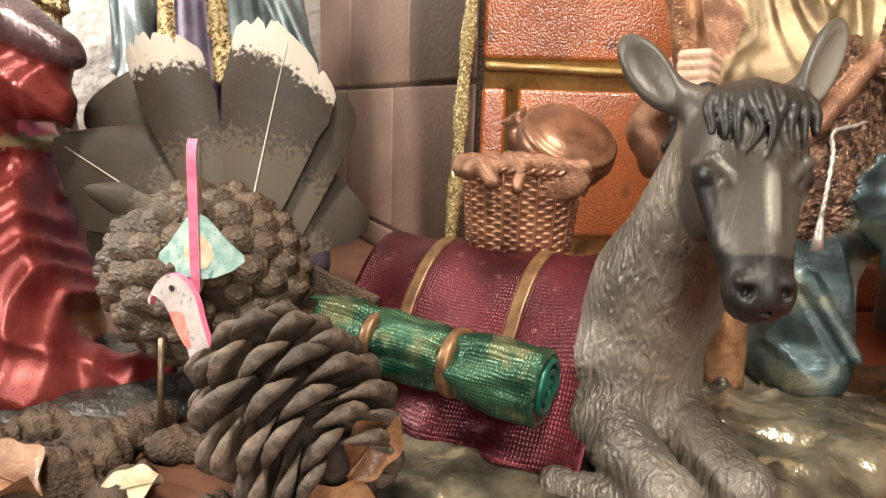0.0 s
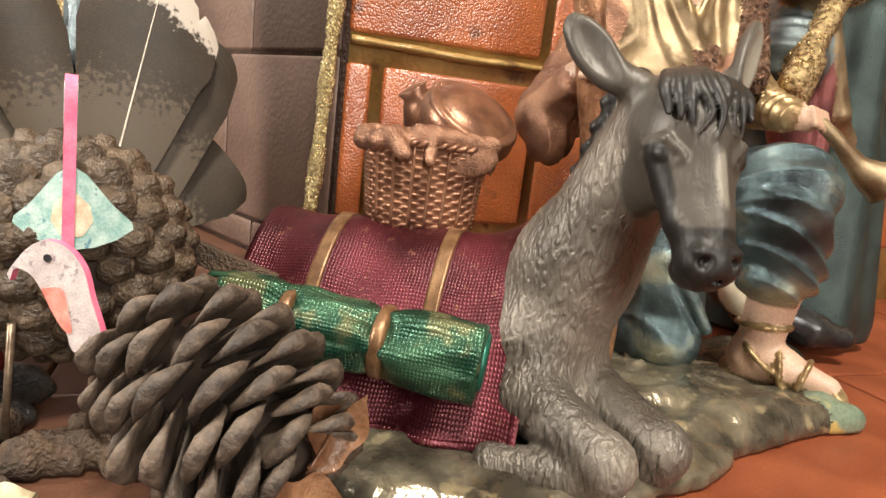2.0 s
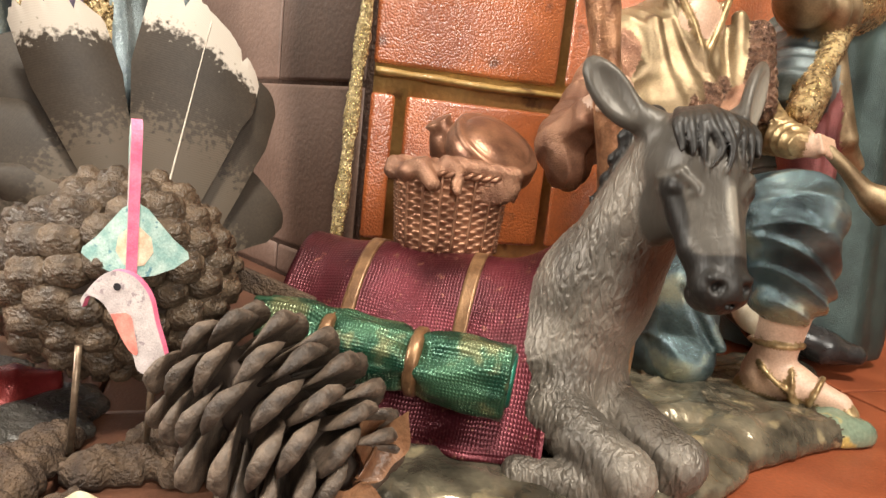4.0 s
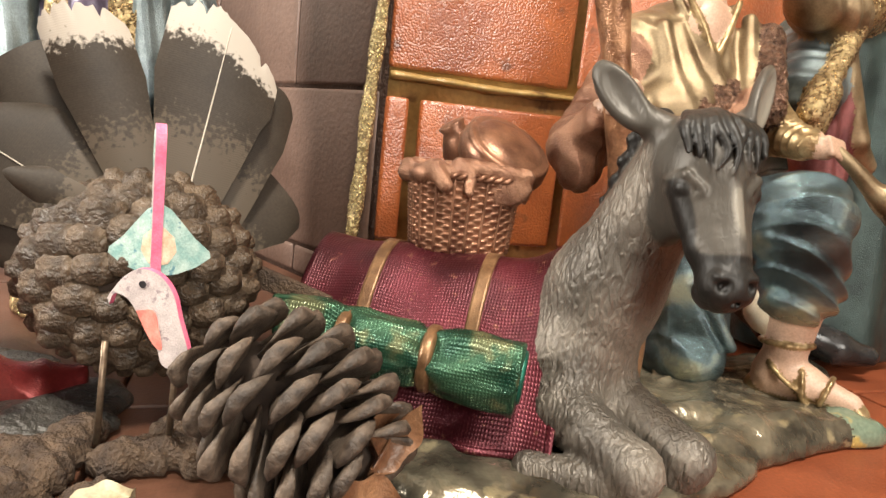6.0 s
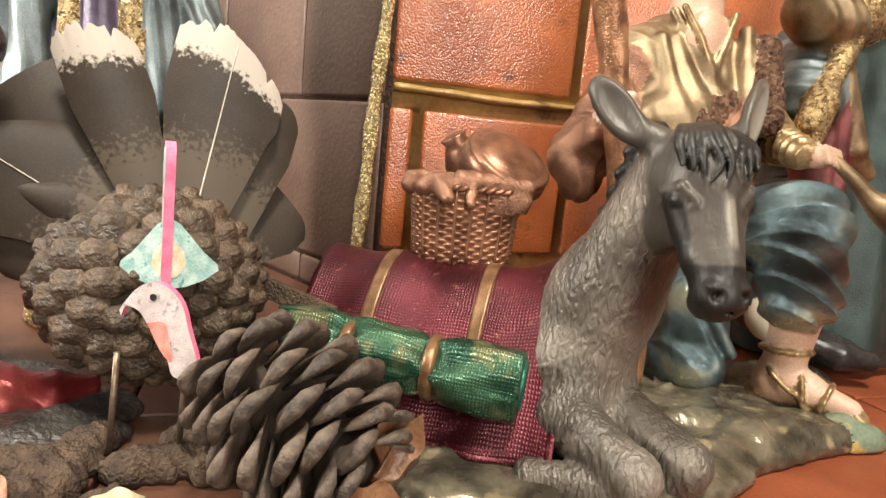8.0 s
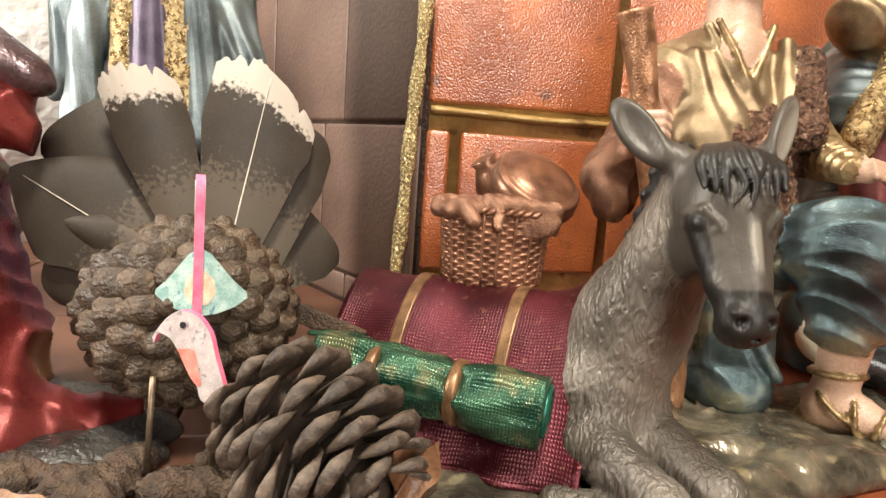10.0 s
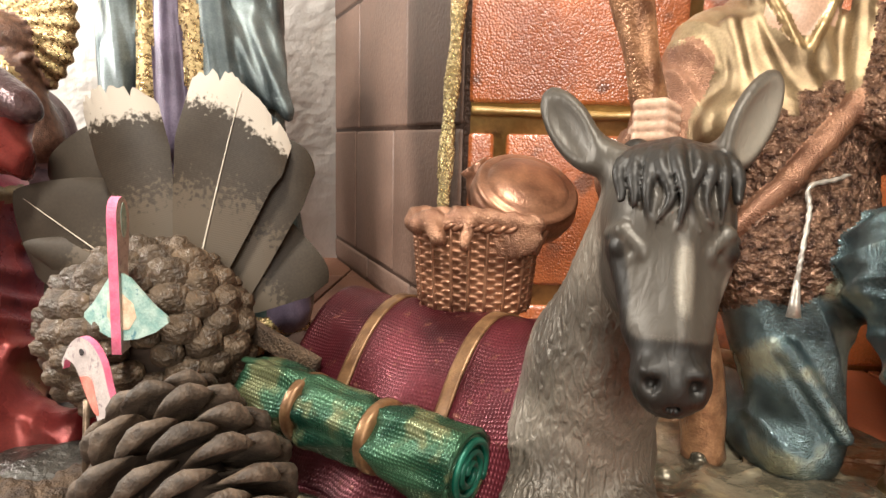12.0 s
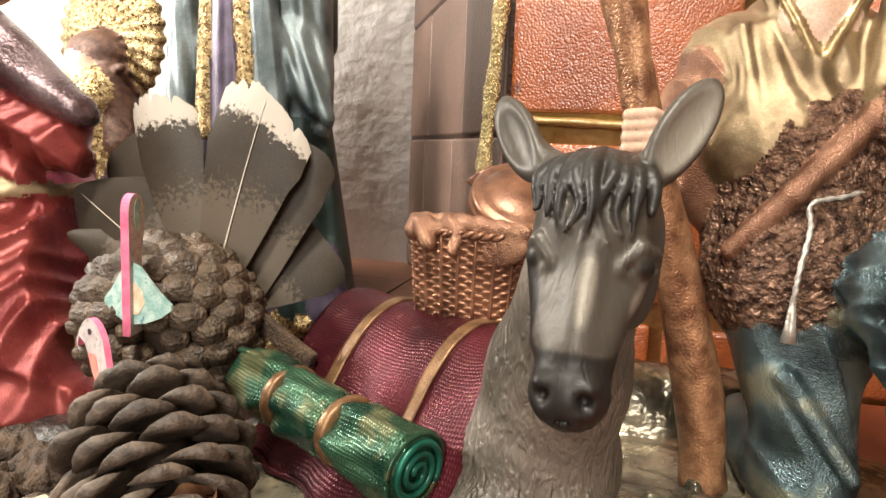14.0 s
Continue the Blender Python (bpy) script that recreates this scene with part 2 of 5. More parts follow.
ROOM = material("room_paint", (0.70, 0.63, 0.54), 0.85, 0.0, (0.76, 0.70, 0.62), scale=3, fine=60)


def feather_material(name, white):
    """Along the blade (v): downy mottled foot, plain dark middle, then a ragged pale tip where white is above 0."""
    m = material(name, (0.034, 0.026, 0.019), 0.55, 0.0, (0.050, 0.039, 0.029), scale=30, fine=900, bump=0.2, spec=0.25)
    n, l = m.node_tree.nodes, m.node_tree.links
    uv = n.new("ShaderNodeUVMap")
    sep = n.new("ShaderNodeSeparateXYZ")
    l.new(uv.outputs["UV"], sep.inputs[0])
    tc = n.new("ShaderNodeTexCoord")
    nz = n.new("ShaderNodeTexNoise")
    nz.inputs["Scale"].default_value, nz.inputs["Detail"].default_value = 420, 5
    l.new(tc.outputs["Object"], nz.inputs["Vector"])

    def band(lo, hi, spread):
        s = n.new("ShaderNodeMath")
        s.operation = "MULTIPLY_ADD"
        l.new(nz.outputs["Fac"], s.inputs[0])
        s.inputs[1].default_value = spread
        l.new(sep.outputs["Y"], s.inputs[2])
        r = n.new("ShaderNodeMapRange")
        r.inputs["From Min"].default_value, r.inputs["From Max"].default_value = lo + spread * 0.5, hi + spread * 0.5
        l.new(s.outputs[0], r.inputs["Value"])
        return r.outputs["Result"]

    b = n["Principled BSDF"]
    base = b.inputs["Base Color"].links[0].from_socket
    foot = n.new("ShaderNodeMix")
    foot.data_type = "RGBA"
    l.new(band(0.52, 0.44, 0.5), foot.inputs["Factor"])
    l.new(base, foot.inputs[6])
    foot.inputs[7].default_value = (0.095, 0.074, 0.054, 1)
    out = foot.outputs[2]
    if white:
        tip = n.new("ShaderNodeMix")
        tip.data_type = "RGBA"
        l.new(band(0.83, 0.87, 0.22), tip.inputs["Factor"])
        l.new(out, tip.inputs[6])
        tip.inputs[7].default_value = (0.46, 0.41, 0.35, 1)
        out = tip.outputs[2]
    l.new(out, b.inputs["Base Color"])
    # barbs: fine slanted ribs from the quill outward
    w = n.new("ShaderNodeTexWave")
    w.wave_type, w.bands_direction = "BANDS", "Y"
    w.inputs["Scale"].default_value, w.inputs["Distortion"].default_value = 34, 3.0
    l.new(uv.outputs["UV"], w.inputs["Vector"])
    bp = n.new("ShaderNodeBump")
    bp.inputs["Strength"].default_value, bp.inputs["Distance"].default_value = 0.12, 0.0004
    l.new(w.outputs["Fac"], bp.inputs["Height"])
    l.new(bp.outputs["Normal"], b.inputs["Normal"])
    return m


FEATHER = feather_material("feather_white_tip", True)
FEATHER_DARK = feather_material("feather_dark", False)


# ---- building helpers ----
def mesh_object(name, verts, faces, mats, parent=None, label="", smooth=True, index=None, uvs=None):
    me = bpy.data.meshes.new(name)
    me.from_pydata([tuple(v) for v in verts], [], [tuple(f) for f in faces])
    for m in mats if isinstance(mats, (list, tuple)) else [mats]:
        me.materials.append(m)
    if index is not None:
        me.polygons.foreach_set("material_index", np.asarray(index, dtype=np.int32))
    me.polygons.foreach_set("use_smooth", np.full(len(me.polygons), smooth))
    if uvs is not None:
        layer = me.uv_layers.new(name="UVMap")
        flat = [c for f in faces for v in f for c in uvs[v]]
        layer.data.foreach_set("uv", flat)
    me.update()
    ob = new(name, me)
    if parent:
        ob.parent = parent
    if label:
        ob["label"] = label
    return ob


def part(name, bm, mat, parent=None, label="", smooth=True):
    me = bpy.data.meshes.new(name)
    bm.to_mesh(me)
    bm.free()
    me.materials.append(mat)
    me.polygons.foreach_set("use_smooth", np.full(len(me.polygons), smooth))
    ob = new(name, me)
    if parent:
        ob.parent = parent
    if label:
        ob["label"] = label
    return ob


def box(x0, x1, y0, y1, z0, z1, bevel=0.0):
    bm = bmesh.new()
    bmesh.ops.create_cube(bm, size=1, matrix=Matrix.LocRotScale(((x0 + x1) / 2, (y0 + y1) / 2, (z0 + z1) / 2), None, (x1 - x0, y1 - y0, z1 - z0)))
    if bevel:
        bmesh.ops.bevel(bm, geom=bm.edges[:], offset=bevel, segments=2, affect="EDGES", profile=0.6)
    return bm


def spline(points, count):
    """Points on a smooth curve through the given ones."""
    p = [np.array(q, float) for q in points]
    p = [2 * p[0] - p[1]] + p + [2 * p[-1] - p[-2]]
    out = []
    spans = len(p) - 3
    for i in range(count):
        s = i / (count - 1) * spans
        k = min(int(s), spans - 1)
        u = s - k
        a, b, c, d = p[k:k + 4]
        out.append(0.5 * (2 * b + (c - a) * u + (2 * a - 5 * b + 4 * c - d) * u * u + (3 * b - a - 3 * c + d) * u ** 3))
    return np.array(out)


def tube(path, radii, sides=12, wobble=None, flat=1.0, up=(0, 0, 1)):
    """A closed tube along a path; wobble(i, angle) scales the radius."""
    path = np.asarray(path, float)
    n = len(path)
    radii = np.broadcast_to(np.asarray(radii, float), (n,))
    tang = np.gradient(path, axis=0)
    tang /= np.linalg.norm(tang, axis=1)[:, None]
    verts, faces = [], []
    for i in range(n):
        side = np.cross(tang[i], up)
        if np.linalg.norm(side) < 1e-3:
            side = np.cross(tang[i], (0, 1, 0))
        side /= np.linalg.norm(side)
        top = np.cross(side, tang[i])
        for j in range(sides):
            a = 2 * math.pi * j / sides
            r = radii[i] * (wobble(i, a) if wobble else 1)
            verts.append(path[i] + r * (math.cos(a) * side + flat * math.sin(a) * top))
    for i in range(n - 1):
        for j in range(sides):
            k = (j + 1) % sides
            faces.append((i * sides + j, i * sides + k, (i + 1) * sides + k, (i + 1) * sides + j))
    faces.append(tuple(range(sides))[::-1])
    faces.append(tuple((n - 1) * sides + j for j in range(sides)))
    return verts, faces


class Clay:
    """A figure modelled from blended rounded forms, skinned as one mesh."""

    def __init__(self):
        self.forms = []

    def limb(self, a, b, ra, rb, mat=0, k=0.004, folds=None, cut=False):
        self.forms.append(("limb", np.array(a), np.array(b), ra, rb, mat, k, folds, cut))

    def ball(self, c, r, mat=0, k=0.004, turn=(0, 0, 0), folds=None, cut=False):
        r = np.array((r, r, r) if np.isscalar(r) else r, float)
        self.forms.append(("ball", np.array(c), r, np.array(Euler([radians(a) for a in turn]).to_matrix()), None, mat, k, folds, cut))

    def skin(self, name, mats, voxel, relief=None, floor=None, soft=0):
        lo = np.full(3, 1e9)
        hi = -lo
        for f in self.forms:
            if f[0] == "limb":
                r = max(f[3], f[4])
                ends = np.stack([f[1], f[2]])
            else:
                r = f[2].max()
                ends = f[1][None]
            if not f[8]:
                lo, hi = np.minimum(lo, ends.min(0) - r), np.maximum(hi, ends.max(0) + r)
        lo, hi = lo - 4 * voxel, hi + 4 * voxel
        size = np.ceil((hi - lo) / voxel).astype(int) + 1
        field = np.full(size, 0.05, np.float32)
        paint = np.zeros(size, np.int8)
        for kind, a, b, c, d, mat, k, folds, cut in self.forms:
            r = (max(c, d) if kind == "limb" else b.max()) * 1.25
            ends = np.stack([a, b]) if kind == "limb" else a[None]
            i0 = np.clip(np.floor((ends.min(0) - r - k - 3 * voxel - lo) / voxel).astype(int), 0, size)
            i1 = np.clip(np.ceil((ends.max(0) + r + k + 3 * voxel - lo) / voxel).astype(int) + 1, 0, size)
            sl = tuple(slice(p, q) for p, q in zip(i0, i1))
            x, y, z = np.meshgrid(*[(lo[q] + voxel * np.arange(i0[q], i1[q])).astype(np.float32) for q in range(3)], indexing="ij")
            if kind == "limb":
                ab = b - a
                h = ((x - a[0]) * ab[0] + (y - a[1]) * ab[1] + (z - a[2]) * ab[2]) / (ab @ ab)
                h = np.clip(h, 0, 1)
                dist = np.sqrt((x - a[0] - h * ab[0]) ** 2 + (y - a[1] - h * ab[1]) ** 2 + (z - a[2] - h * ab[2]) ** 2) - (c + (d - c) * h)
            else:
                px_, py_, pz_ = x - a[0], y - a[1], z - a[2]
                q = [c[0, j] * px_ + c[1, j] * py_ + c[2, j] * pz_ for j in range(3)]
                k0 = np.sqrt(sum((q[j] / b[j]) ** 2 for j in range(3)))
                k1 = np.sqrt(sum((q[j] / b[j] ** 2) ** 2 for j in range(3))) + 1e-6
                dist = k0 * (k0 - 1) / k1
            if folds:
                dist = dist + folds(x, y, z)
            old = field[sl].copy()
            if cut:
                h = np.clip(0.5 - 0.5 * (old + dist) / k, 0, 1)
                field[sl] = old * (1 - h) - dist * h + k * h * (1 - h)
                if mat is not None:
                    paint[sl] = np.where(-dist > old - voxel, mat, paint[sl])
            else:
                h = np.clip(0.5 + 0.5 * (old - dist) / k, 0, 1)
                field[sl] = old * (1 - h) + dist * h - k * h * (1 - h)
                paint[sl] = np.where(dist < old, mat, paint[sl])
        if relief:
            x, y, z = np.meshgrid(*[(lo[q] + voxel * np.arange(size[q])).astype(np.float32) for q in range(3)], indexing="ij")
            field += relief(x, y, z)
        if floor is not None:
            z = (lo[2] + voxel * np.arange(size[2])).astype(np.float32)
            field = np.maximum(field, (floor - z)[None, None, :])
        inside = field < 0
        n = [slice(0, -1), slice(1, None)]
        count = sum(inside[n[i], n[j], n[k]].astype(np.int8) for i in (0, 1) for j in (0, 1) for k in (0, 1))
        cells = np.argwhere((count > 0) & (count < 8))
        ids = np.full(np.array(size) - 1, -1, np.int64)
        ids[tuple(cells.T)] = np.arange(len(cells))
        total, hits = np.zeros((len(cells), 3)), np.zeros(len(cells))
        corners = [np.array((i, j, k)) for i in (0, 1) for j in (0, 1) for k in (0, 1)]
        for p in corners:
            for q in corners:
                if (q - p).sum() == 1 and (q >= p).all():
                    v0, v1 = field[tuple((cells + p).T)], field[tuple((cells + q).T)]
                    m = (v0 < 0) != (v1 < 0)
                    t = np.where(m, v0 / np.where(m, v0 - v1, 1), 0)
                    total += m[:, None] * (p + t[:, None] * (q - p))
                    hits += m
        verts = lo + voxel * (cells + total / hits[:, None])
        faces = []
        for ax in range(3):
            b, c = (ax + 1) % 3, (ax + 2) % 3
            s0, s1 = [slice(None)] * 3, [slice(None)] * 3
            s0[ax], s1[ax] = slice(0, -1), slice(1, None)
            e0, e1 = inside[tuple(s0)], inside[tuple(s1)]
            edges = np.argwhere(e0 != e1)
            edges = edges[(edges[:, b] > 0) & (edges[:, c] > 0) & (edges[:, b] < size[b] - 1) & (edges[:, c] < size[c] - 1)]
            eb, ec = np.eye(3, dtype=int)[b], np.eye(3, dtype=int)[c]
            quad = np.stack([ids[tuple((edges - eb - ec).T)], ids[tuple((edges - ec).T)], ids[tuple(edges.T)], ids[tuple((edges - eb).T)]], 1)
            flip = ~e0[tuple(edges.T)]
            quad[flip] = quad[flip][:, ::-1]
            faces.append(quad)
        faces = np.concatenate(faces)
        share = np.zeros((len(mats), len(cells)), np.float32)
        for i in (-2, -1, 0, 1, 2):
            for j in (-2, -1, 0, 1, 2):
                for k in (-2, -1, 0, 1, 2):
                    near = paint[tuple(np.clip(cells + (i, j, k), 0, size - 1).T)]
                    for q in range(len(mats)):
                        share[q] += near == q
        tint = share.argmax(0)
        me = bpy.data.meshes.new(name)
        me.vertices.add(len(verts))
        me.vertices.foreach_set("co", verts.astype(np.float32).ravel())
        me.loops.add(faces.size)
        me.loops.foreach_set("vertex_index", faces.astype(np.int32).ravel())
        me.polygons.add(len(faces))
        me.polygons.foreach_set("loop_start", np.arange(0, faces.size, 4, dtype=np.int32))
        for m in mats:
            me.materials.append(m)
        me.update(calc_edges=True)
        me.polygons.foreach_set("material_index", tint[faces[:, 0]].astype(np.int32))
        me.polygons.foreach_set("use_smooth", np.ones(len(faces), bool))
        me.validate()
        if soft:
            if soft > 1:
                ring = faces[:, [0, 1, 1, 2, 2, 3, 3, 0]].reshape(-1, 2)
                ends = np.concatenate([ring, ring[:, ::-1]])
                deg = np.bincount(ends[:, 0], minlength=len(cells))
                for _ in range(soft):
                    share = np.stack([np.bincount(ends[:, 0], row[ends[:, 1]], len(cells)) / deg for row in share])
            for q in range(1, len(mats)):
                layer = me.attributes.new("paint_%d" % q, "FLOAT", "POINT")
                layer.data.foreach_set("value", (share[q] / share.sum(0)).astype(np.float32))
        return new(name, me)


def drape(cx, cy, count, amp, phase=0.0, twist=0.0):
    """Vertical cloth folds round an upright axis."""
    return lambda x, y, z: amp * np.sin(count * np.arctan2(y - cy, x - cx) + phase + twist * z)


def ripple(axis, period, amp, skew=0.0):
    ax, ay, az = axis
    return lambda x, y, z: amp * np.sin(2 * math.pi * (ax * x + ay * y + az * z) / period + skew * np.sin(60 * z))


def crease(axis, period, amp, bow=0.0):
    """Sharp-ridged cloth folds."""
    ax, ay, az = axis
    return lambda x, y, z: amp * (np.abs(np.sin(math.pi * (ax * x + ay * y + az * z) / period + bow * np.sin(90 * z + 60 * x))) - 0.5)


# ---- structure: hearth of tiles, brick chimney, plaster wall, room ----
floor = part("floor", box(-1.6, 1.6, -2.2, 1.2, -0.06, -0.006), GROUT)
tagged(floor, "rust orange terracotta tiled hearth with shade coloured into the left tiles", "floor", kind="structure")
TILE_SIZE = 0.205
tile_bm = box(-TILE_SIZE / 2 + 0.0012, TILE_SIZE / 2 - 0.0012, -TILE_SIZE / 2 + 0.0012, TILE_SIZE / 2 - 0.0012, -0.012, 0.0, 0.0012)
first = part("tile", tile_bm, TILE, floor, smooth=False)
tile_mesh = first.data
first.location = (0.195, 0.184, 0)
# tiles left of the first carry that shade in their colour
shaded_mesh = tile_mesh.copy()
shaded_mesh.materials[0] = SHADED_TILE
for i in range(-5, 5):
    for j in range(-5, 4):
        if i or j:
            t_ob = new("tile", shaded_mesh if i < 0 else tile_mesh)
            t_ob.parent, t_ob.location = floor, (0.195 + i * TILE_SIZE, 0.184 + j * TILE_SIZE, 0)

wall = part("wall_back", box(-1.6, -0.10, 0.80, 0.92, -0.006, 1.6), PLASTER)
tagged(wall, "rough white plaster wall behind the hearth", "wall", kind="structure")
for nm, dims in (("wall_left", (-1.7, -1.6, -2.2, 0.92, -0.06, 1.6)), ("wall_right", (1.6, 1.7, -2.2, 0.92, -0.06, 1.6)), ("wall_front", (-1.7, 1.7, -2.3, -2.2, -0.06, 1.6))):
    tagged(part(nm, box(*dims), ROOM), "plain beige painted room wall", "wall", kind="structure")
tagged(part("ceiling", box(-1.7, 1.7, -2.3, 0.92, 1.6, 1.7), ROOM), "plain beige painted ceiling", "ceiling", kind="structure")

# the chimney: a front face of orange bricks and an angled cheek of brown-painted bricks meeting at one corner
CORNER = Vector((0.022, 0.455, 0.0))
CHEEK = Vector((-0.170, 0.345, 0.0))
cheek_len = CHEEK.length
cheek_dir = CHEEK.normalized()
cheek_turn = Matrix.Translation(CORNER) @ Matrix.Rotation(math.atan2(cheek_dir.y, cheek_dir.x), 4, "Z")
chimney_front = part("wall_chimney_front", box(0.024, 1.6, 0.4575, 0.55, -0.006, 1.6), MUSTARD)
tagged(chimney_front, "glazed orange brick chimney face with mustard mortar", "wall", kind="structure")


def brick(dims, mat, parent, m=None):
    ob = part("brick", box(*dims, 0.003), mat, parent)
    if m:
        ob.matrix_basis = m
    return ob


for z0, z1, row in ((0.004, 0.036, (0.10, 0.19, 0.19)), (0.050, 0.151, (0.017, 0.112, 0.19, 0.19)), (0.171, 0.292, (0.137, 0.19, 0.19, 0.19)), (0.310, 0.420, (0.07, 0.19, 0.19, 0.19)), (0.440, 0.550, (0.14, 0.19, 0.19))):
    x = 0.026
    for width in row:
        brick((x, x + width, 0.4540 + random.uniform(-0.001, 0.001), 0.475, z0 + random.uniform(-0.001, 0.001), z1), ORANGE_BRICK, chimney_front)
        x += width + 0.008
# the bed joint over the low course stands proud as a trowelled band
mortar = mesh_object("mortar_band", *tube(spline([(0.028, 0.4562, 0.1655), (0.070, 0.4560, 0.1648), (0.110, 0.4562, 0.1635), (0.160, 0.4560, 0.1640), (0.30, 0.4562, 0.1640)], 60), 0.0058 + 0.0006 * np.sin(np.linspace(0, 31, 60)), 12, flat=0.5), MUSTARD, chimney_front)

cheek = part("wall_chimney_side", box(0.0, cheek_len, -0.10, -0.0022, -0.006, 1.6), BROWN_JOINT)
cheek.matrix_basis = cheek_turn
tagged(cheek, "brown painted brick side of the chimney", "wall", kind="structure")
for z0, z1, row in ((0.003, 0.0255, (0.10, 0.13)), (0.028, 0.1540, (0.148, 0.13)), (0.1565, 0.2820, (0.113, 0.15)), (0.2845, 0.41, (0.06, 0.16)), (0.4125, 0.54, (0.12, 0.14))):
    x = 0.004
    for width in row + (0.3,):
        x1 = min(x + width, cheek_len)
        if x1 - x > 0.01:
            brick((x, x1, -0.012, random.uniform(-0.0012, 0.0), z0, z1), BROWN_BRICK, cheek)
        x = x1 + 0.0025

# gold glitter cord down the corner
cord_path = spline([(0.004, 0.447, 0.001), (0.010, 0.447, 0.08), (0.013, 0.446, 0.15), (0.017, 0.446, 0.21), (0.022, 0.446, 0.30), (0.026, 0.446, 0.42)], 150)
rng = np.random.default_rng(4)
cord_r = 0.0047 + 0.0007 * np.sin(np.linspace(0, 40, 150)) + rng.uniform(-0.0004, 0.0004, 150)
trim = mesh_object("trim", *tube(cord_path, cord_r, 14, lambda i, a: 1 + 0.06 * math.sin(5 * a + i)), GLITTER)
tagged(trim, "gold glitter edging down the chimney corner", "trim", kind="structure")


# ---- donkey group ----
def make_donkey():
    s = Clay()
    # trunk, chest and neck
    s.limb((0.012, 0.296, 0.036), (0.068, 0.262, 0.037), 0.032, 0.030, 0)
    s.limb((0.070, 0.262, 0.038), (0.078, 0.244, 0.036), 0.030, 0.025, 0, 0.010)
    s.limb((0.075, 0.243, 0.034), (0.080, 0.231, 0.075), 0.0240, 0.0210, 0, 0.012)
    s.limb((0.081, 0.231, 0.072), (0.0885, 0.208, 0.124), 0.0220, 0.0155, 0, 0.010)
    s.ball((0.067, 0.229, 0.036), (0.016, 0.017, 0.028), 0, 0.008)
    # the head looks a little to one side: skull, deep cheeks, tapering face, soft muzzle
    turned = 8

    def h(side, front, z):
        a = radians(turned)
        return (0.0905 + side * math.cos(a) - front * math.sin(a), 0.197 - side * math.sin(a) - front * math.cos(a), z)

    s.ball(h(0, 0.000, 0.1275), (0.0160, 0.0185, 0.0160), 4, 0.006, (0, 0, -turned))
    for sx in (-1, 1):
        s.ball(h(sx * 0.0080, -0.0030, 0.1130), (0.0078, 0.0140, 0.0145), 4, 0.006, (12, 0, -turned))
    s.limb(h(0, 0.0050, 0.1220), h(0, 0.0220, 0.0985), 0.0136, 0.0084, 4, 0.007)
    s.limb(h(0, 0.0210, 0.0985), h(0, 0.0255, 0.0915), 0.0087, 0.0086, 1, 0.004)
    s.ball(h(0, 0.0282, 0.0890), (0.0088, 0.0074, 0.0072), 1, 0.004, (0, 0, -turned))
    s.ball(h(0, 0.0215, 0.0850), (0.0068, 0.0075, 0.0052), 1, 0.004, (0, 0, -turned))
    # dark patch round one eye, pale nose ridge and brow
    s.limb(h(-0.0115, 0.0105, 0.1190), h(-0.0072, 0.0195, 0.1005), 0.0040, 0.0040, 1, 0.005)
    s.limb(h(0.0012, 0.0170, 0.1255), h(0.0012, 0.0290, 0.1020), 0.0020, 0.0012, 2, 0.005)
    # pale streak on one cheek only: its lit edge put into the colour
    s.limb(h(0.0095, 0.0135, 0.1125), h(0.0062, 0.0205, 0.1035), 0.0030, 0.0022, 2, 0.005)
    for sx in (-1, 1):
        s.ball(h(sx * 0.0112, 0.0122, 0.1190), (0.0044, 0.0050, 0.0044), 1, 0.0006, (0, 0, sx * 35 - turned))
        s.limb(h(sx * 0.0082, 0.0184, 0.1196), h(sx * 0.0125, 0.0146, 0.1236), 0.0012, 0.0018, 4, 0.0012)
        s.limb(h(sx * 0.0125, 0.0146, 0.1236), h(sx * 0.0158, 0.0078, 0.1212), 0.0018, 0.0012, 4, 0.0012)
        s.limb(h(sx * 0.0082, 0.0184, 0.1180), h(sx * 0.0124, 0.0140, 0.1146), 0.0011, 0.0014, 4, 0.0012)
        s.limb(h(sx * 0.0124, 0.0140, 0.1146), h(sx * 0.0156, 0.0078, 0.1172), 0.0014, 0.0010, 4, 0.0012)
        s.ball(h(sx * 0.0048, 0.0338, 0.0912), (0.0015, 0.0022, 0.0024), 1, 0.002, cut=True)
        s.ball(h(sx * 0.0052, 0.0322, 0.0936), (0.0024, 0.0020, 0.0014), 1, 0.002)
        s.limb(h(0, 0.0352, 0.0852), h(sx * 0.0090, 0.0212, 0.0872), 0.0007, 0.0007, 1, 0.001, cut=True)
    # ears: cupped leaves
    s.limb((0.0790, 0.2070, 0.1385), (0.0725, 0.2120, 0.1425), 0.0062, 0.0052, 4, 0.005)
    s.ball((0.0655, 0.2155, 0.1490), (0.0070, 0.0042, 0.0158), 4, 0.003, (-12, -42, -32))
    s.ball((0.0640, 0.2112, 0.1495), (0.0052, 0.0032, 0.0130), 4, 0.0015, (-12, -42, -32), cut=True)
    s.limb((0.0975, 0.1950, 0.1385), (0.1030, 0.1935, 0.1430), 0.0055, 0.0046, 4, 0.005)
    s.ball((0.1090, 0.1945, 0.1515), (0.0072, 0.0036, 0.0165), 4, 0.003, (-6, 38, 30))
    s.ball((0.1100, 0.1912, 0.1520), (0.0058, 0.0028, 0.0145), 2, 0.0012, (-6, 38, 30), cut=True)
    # forelock: wavy tapering locks combed down over the brow
    locks = random.Random(3)
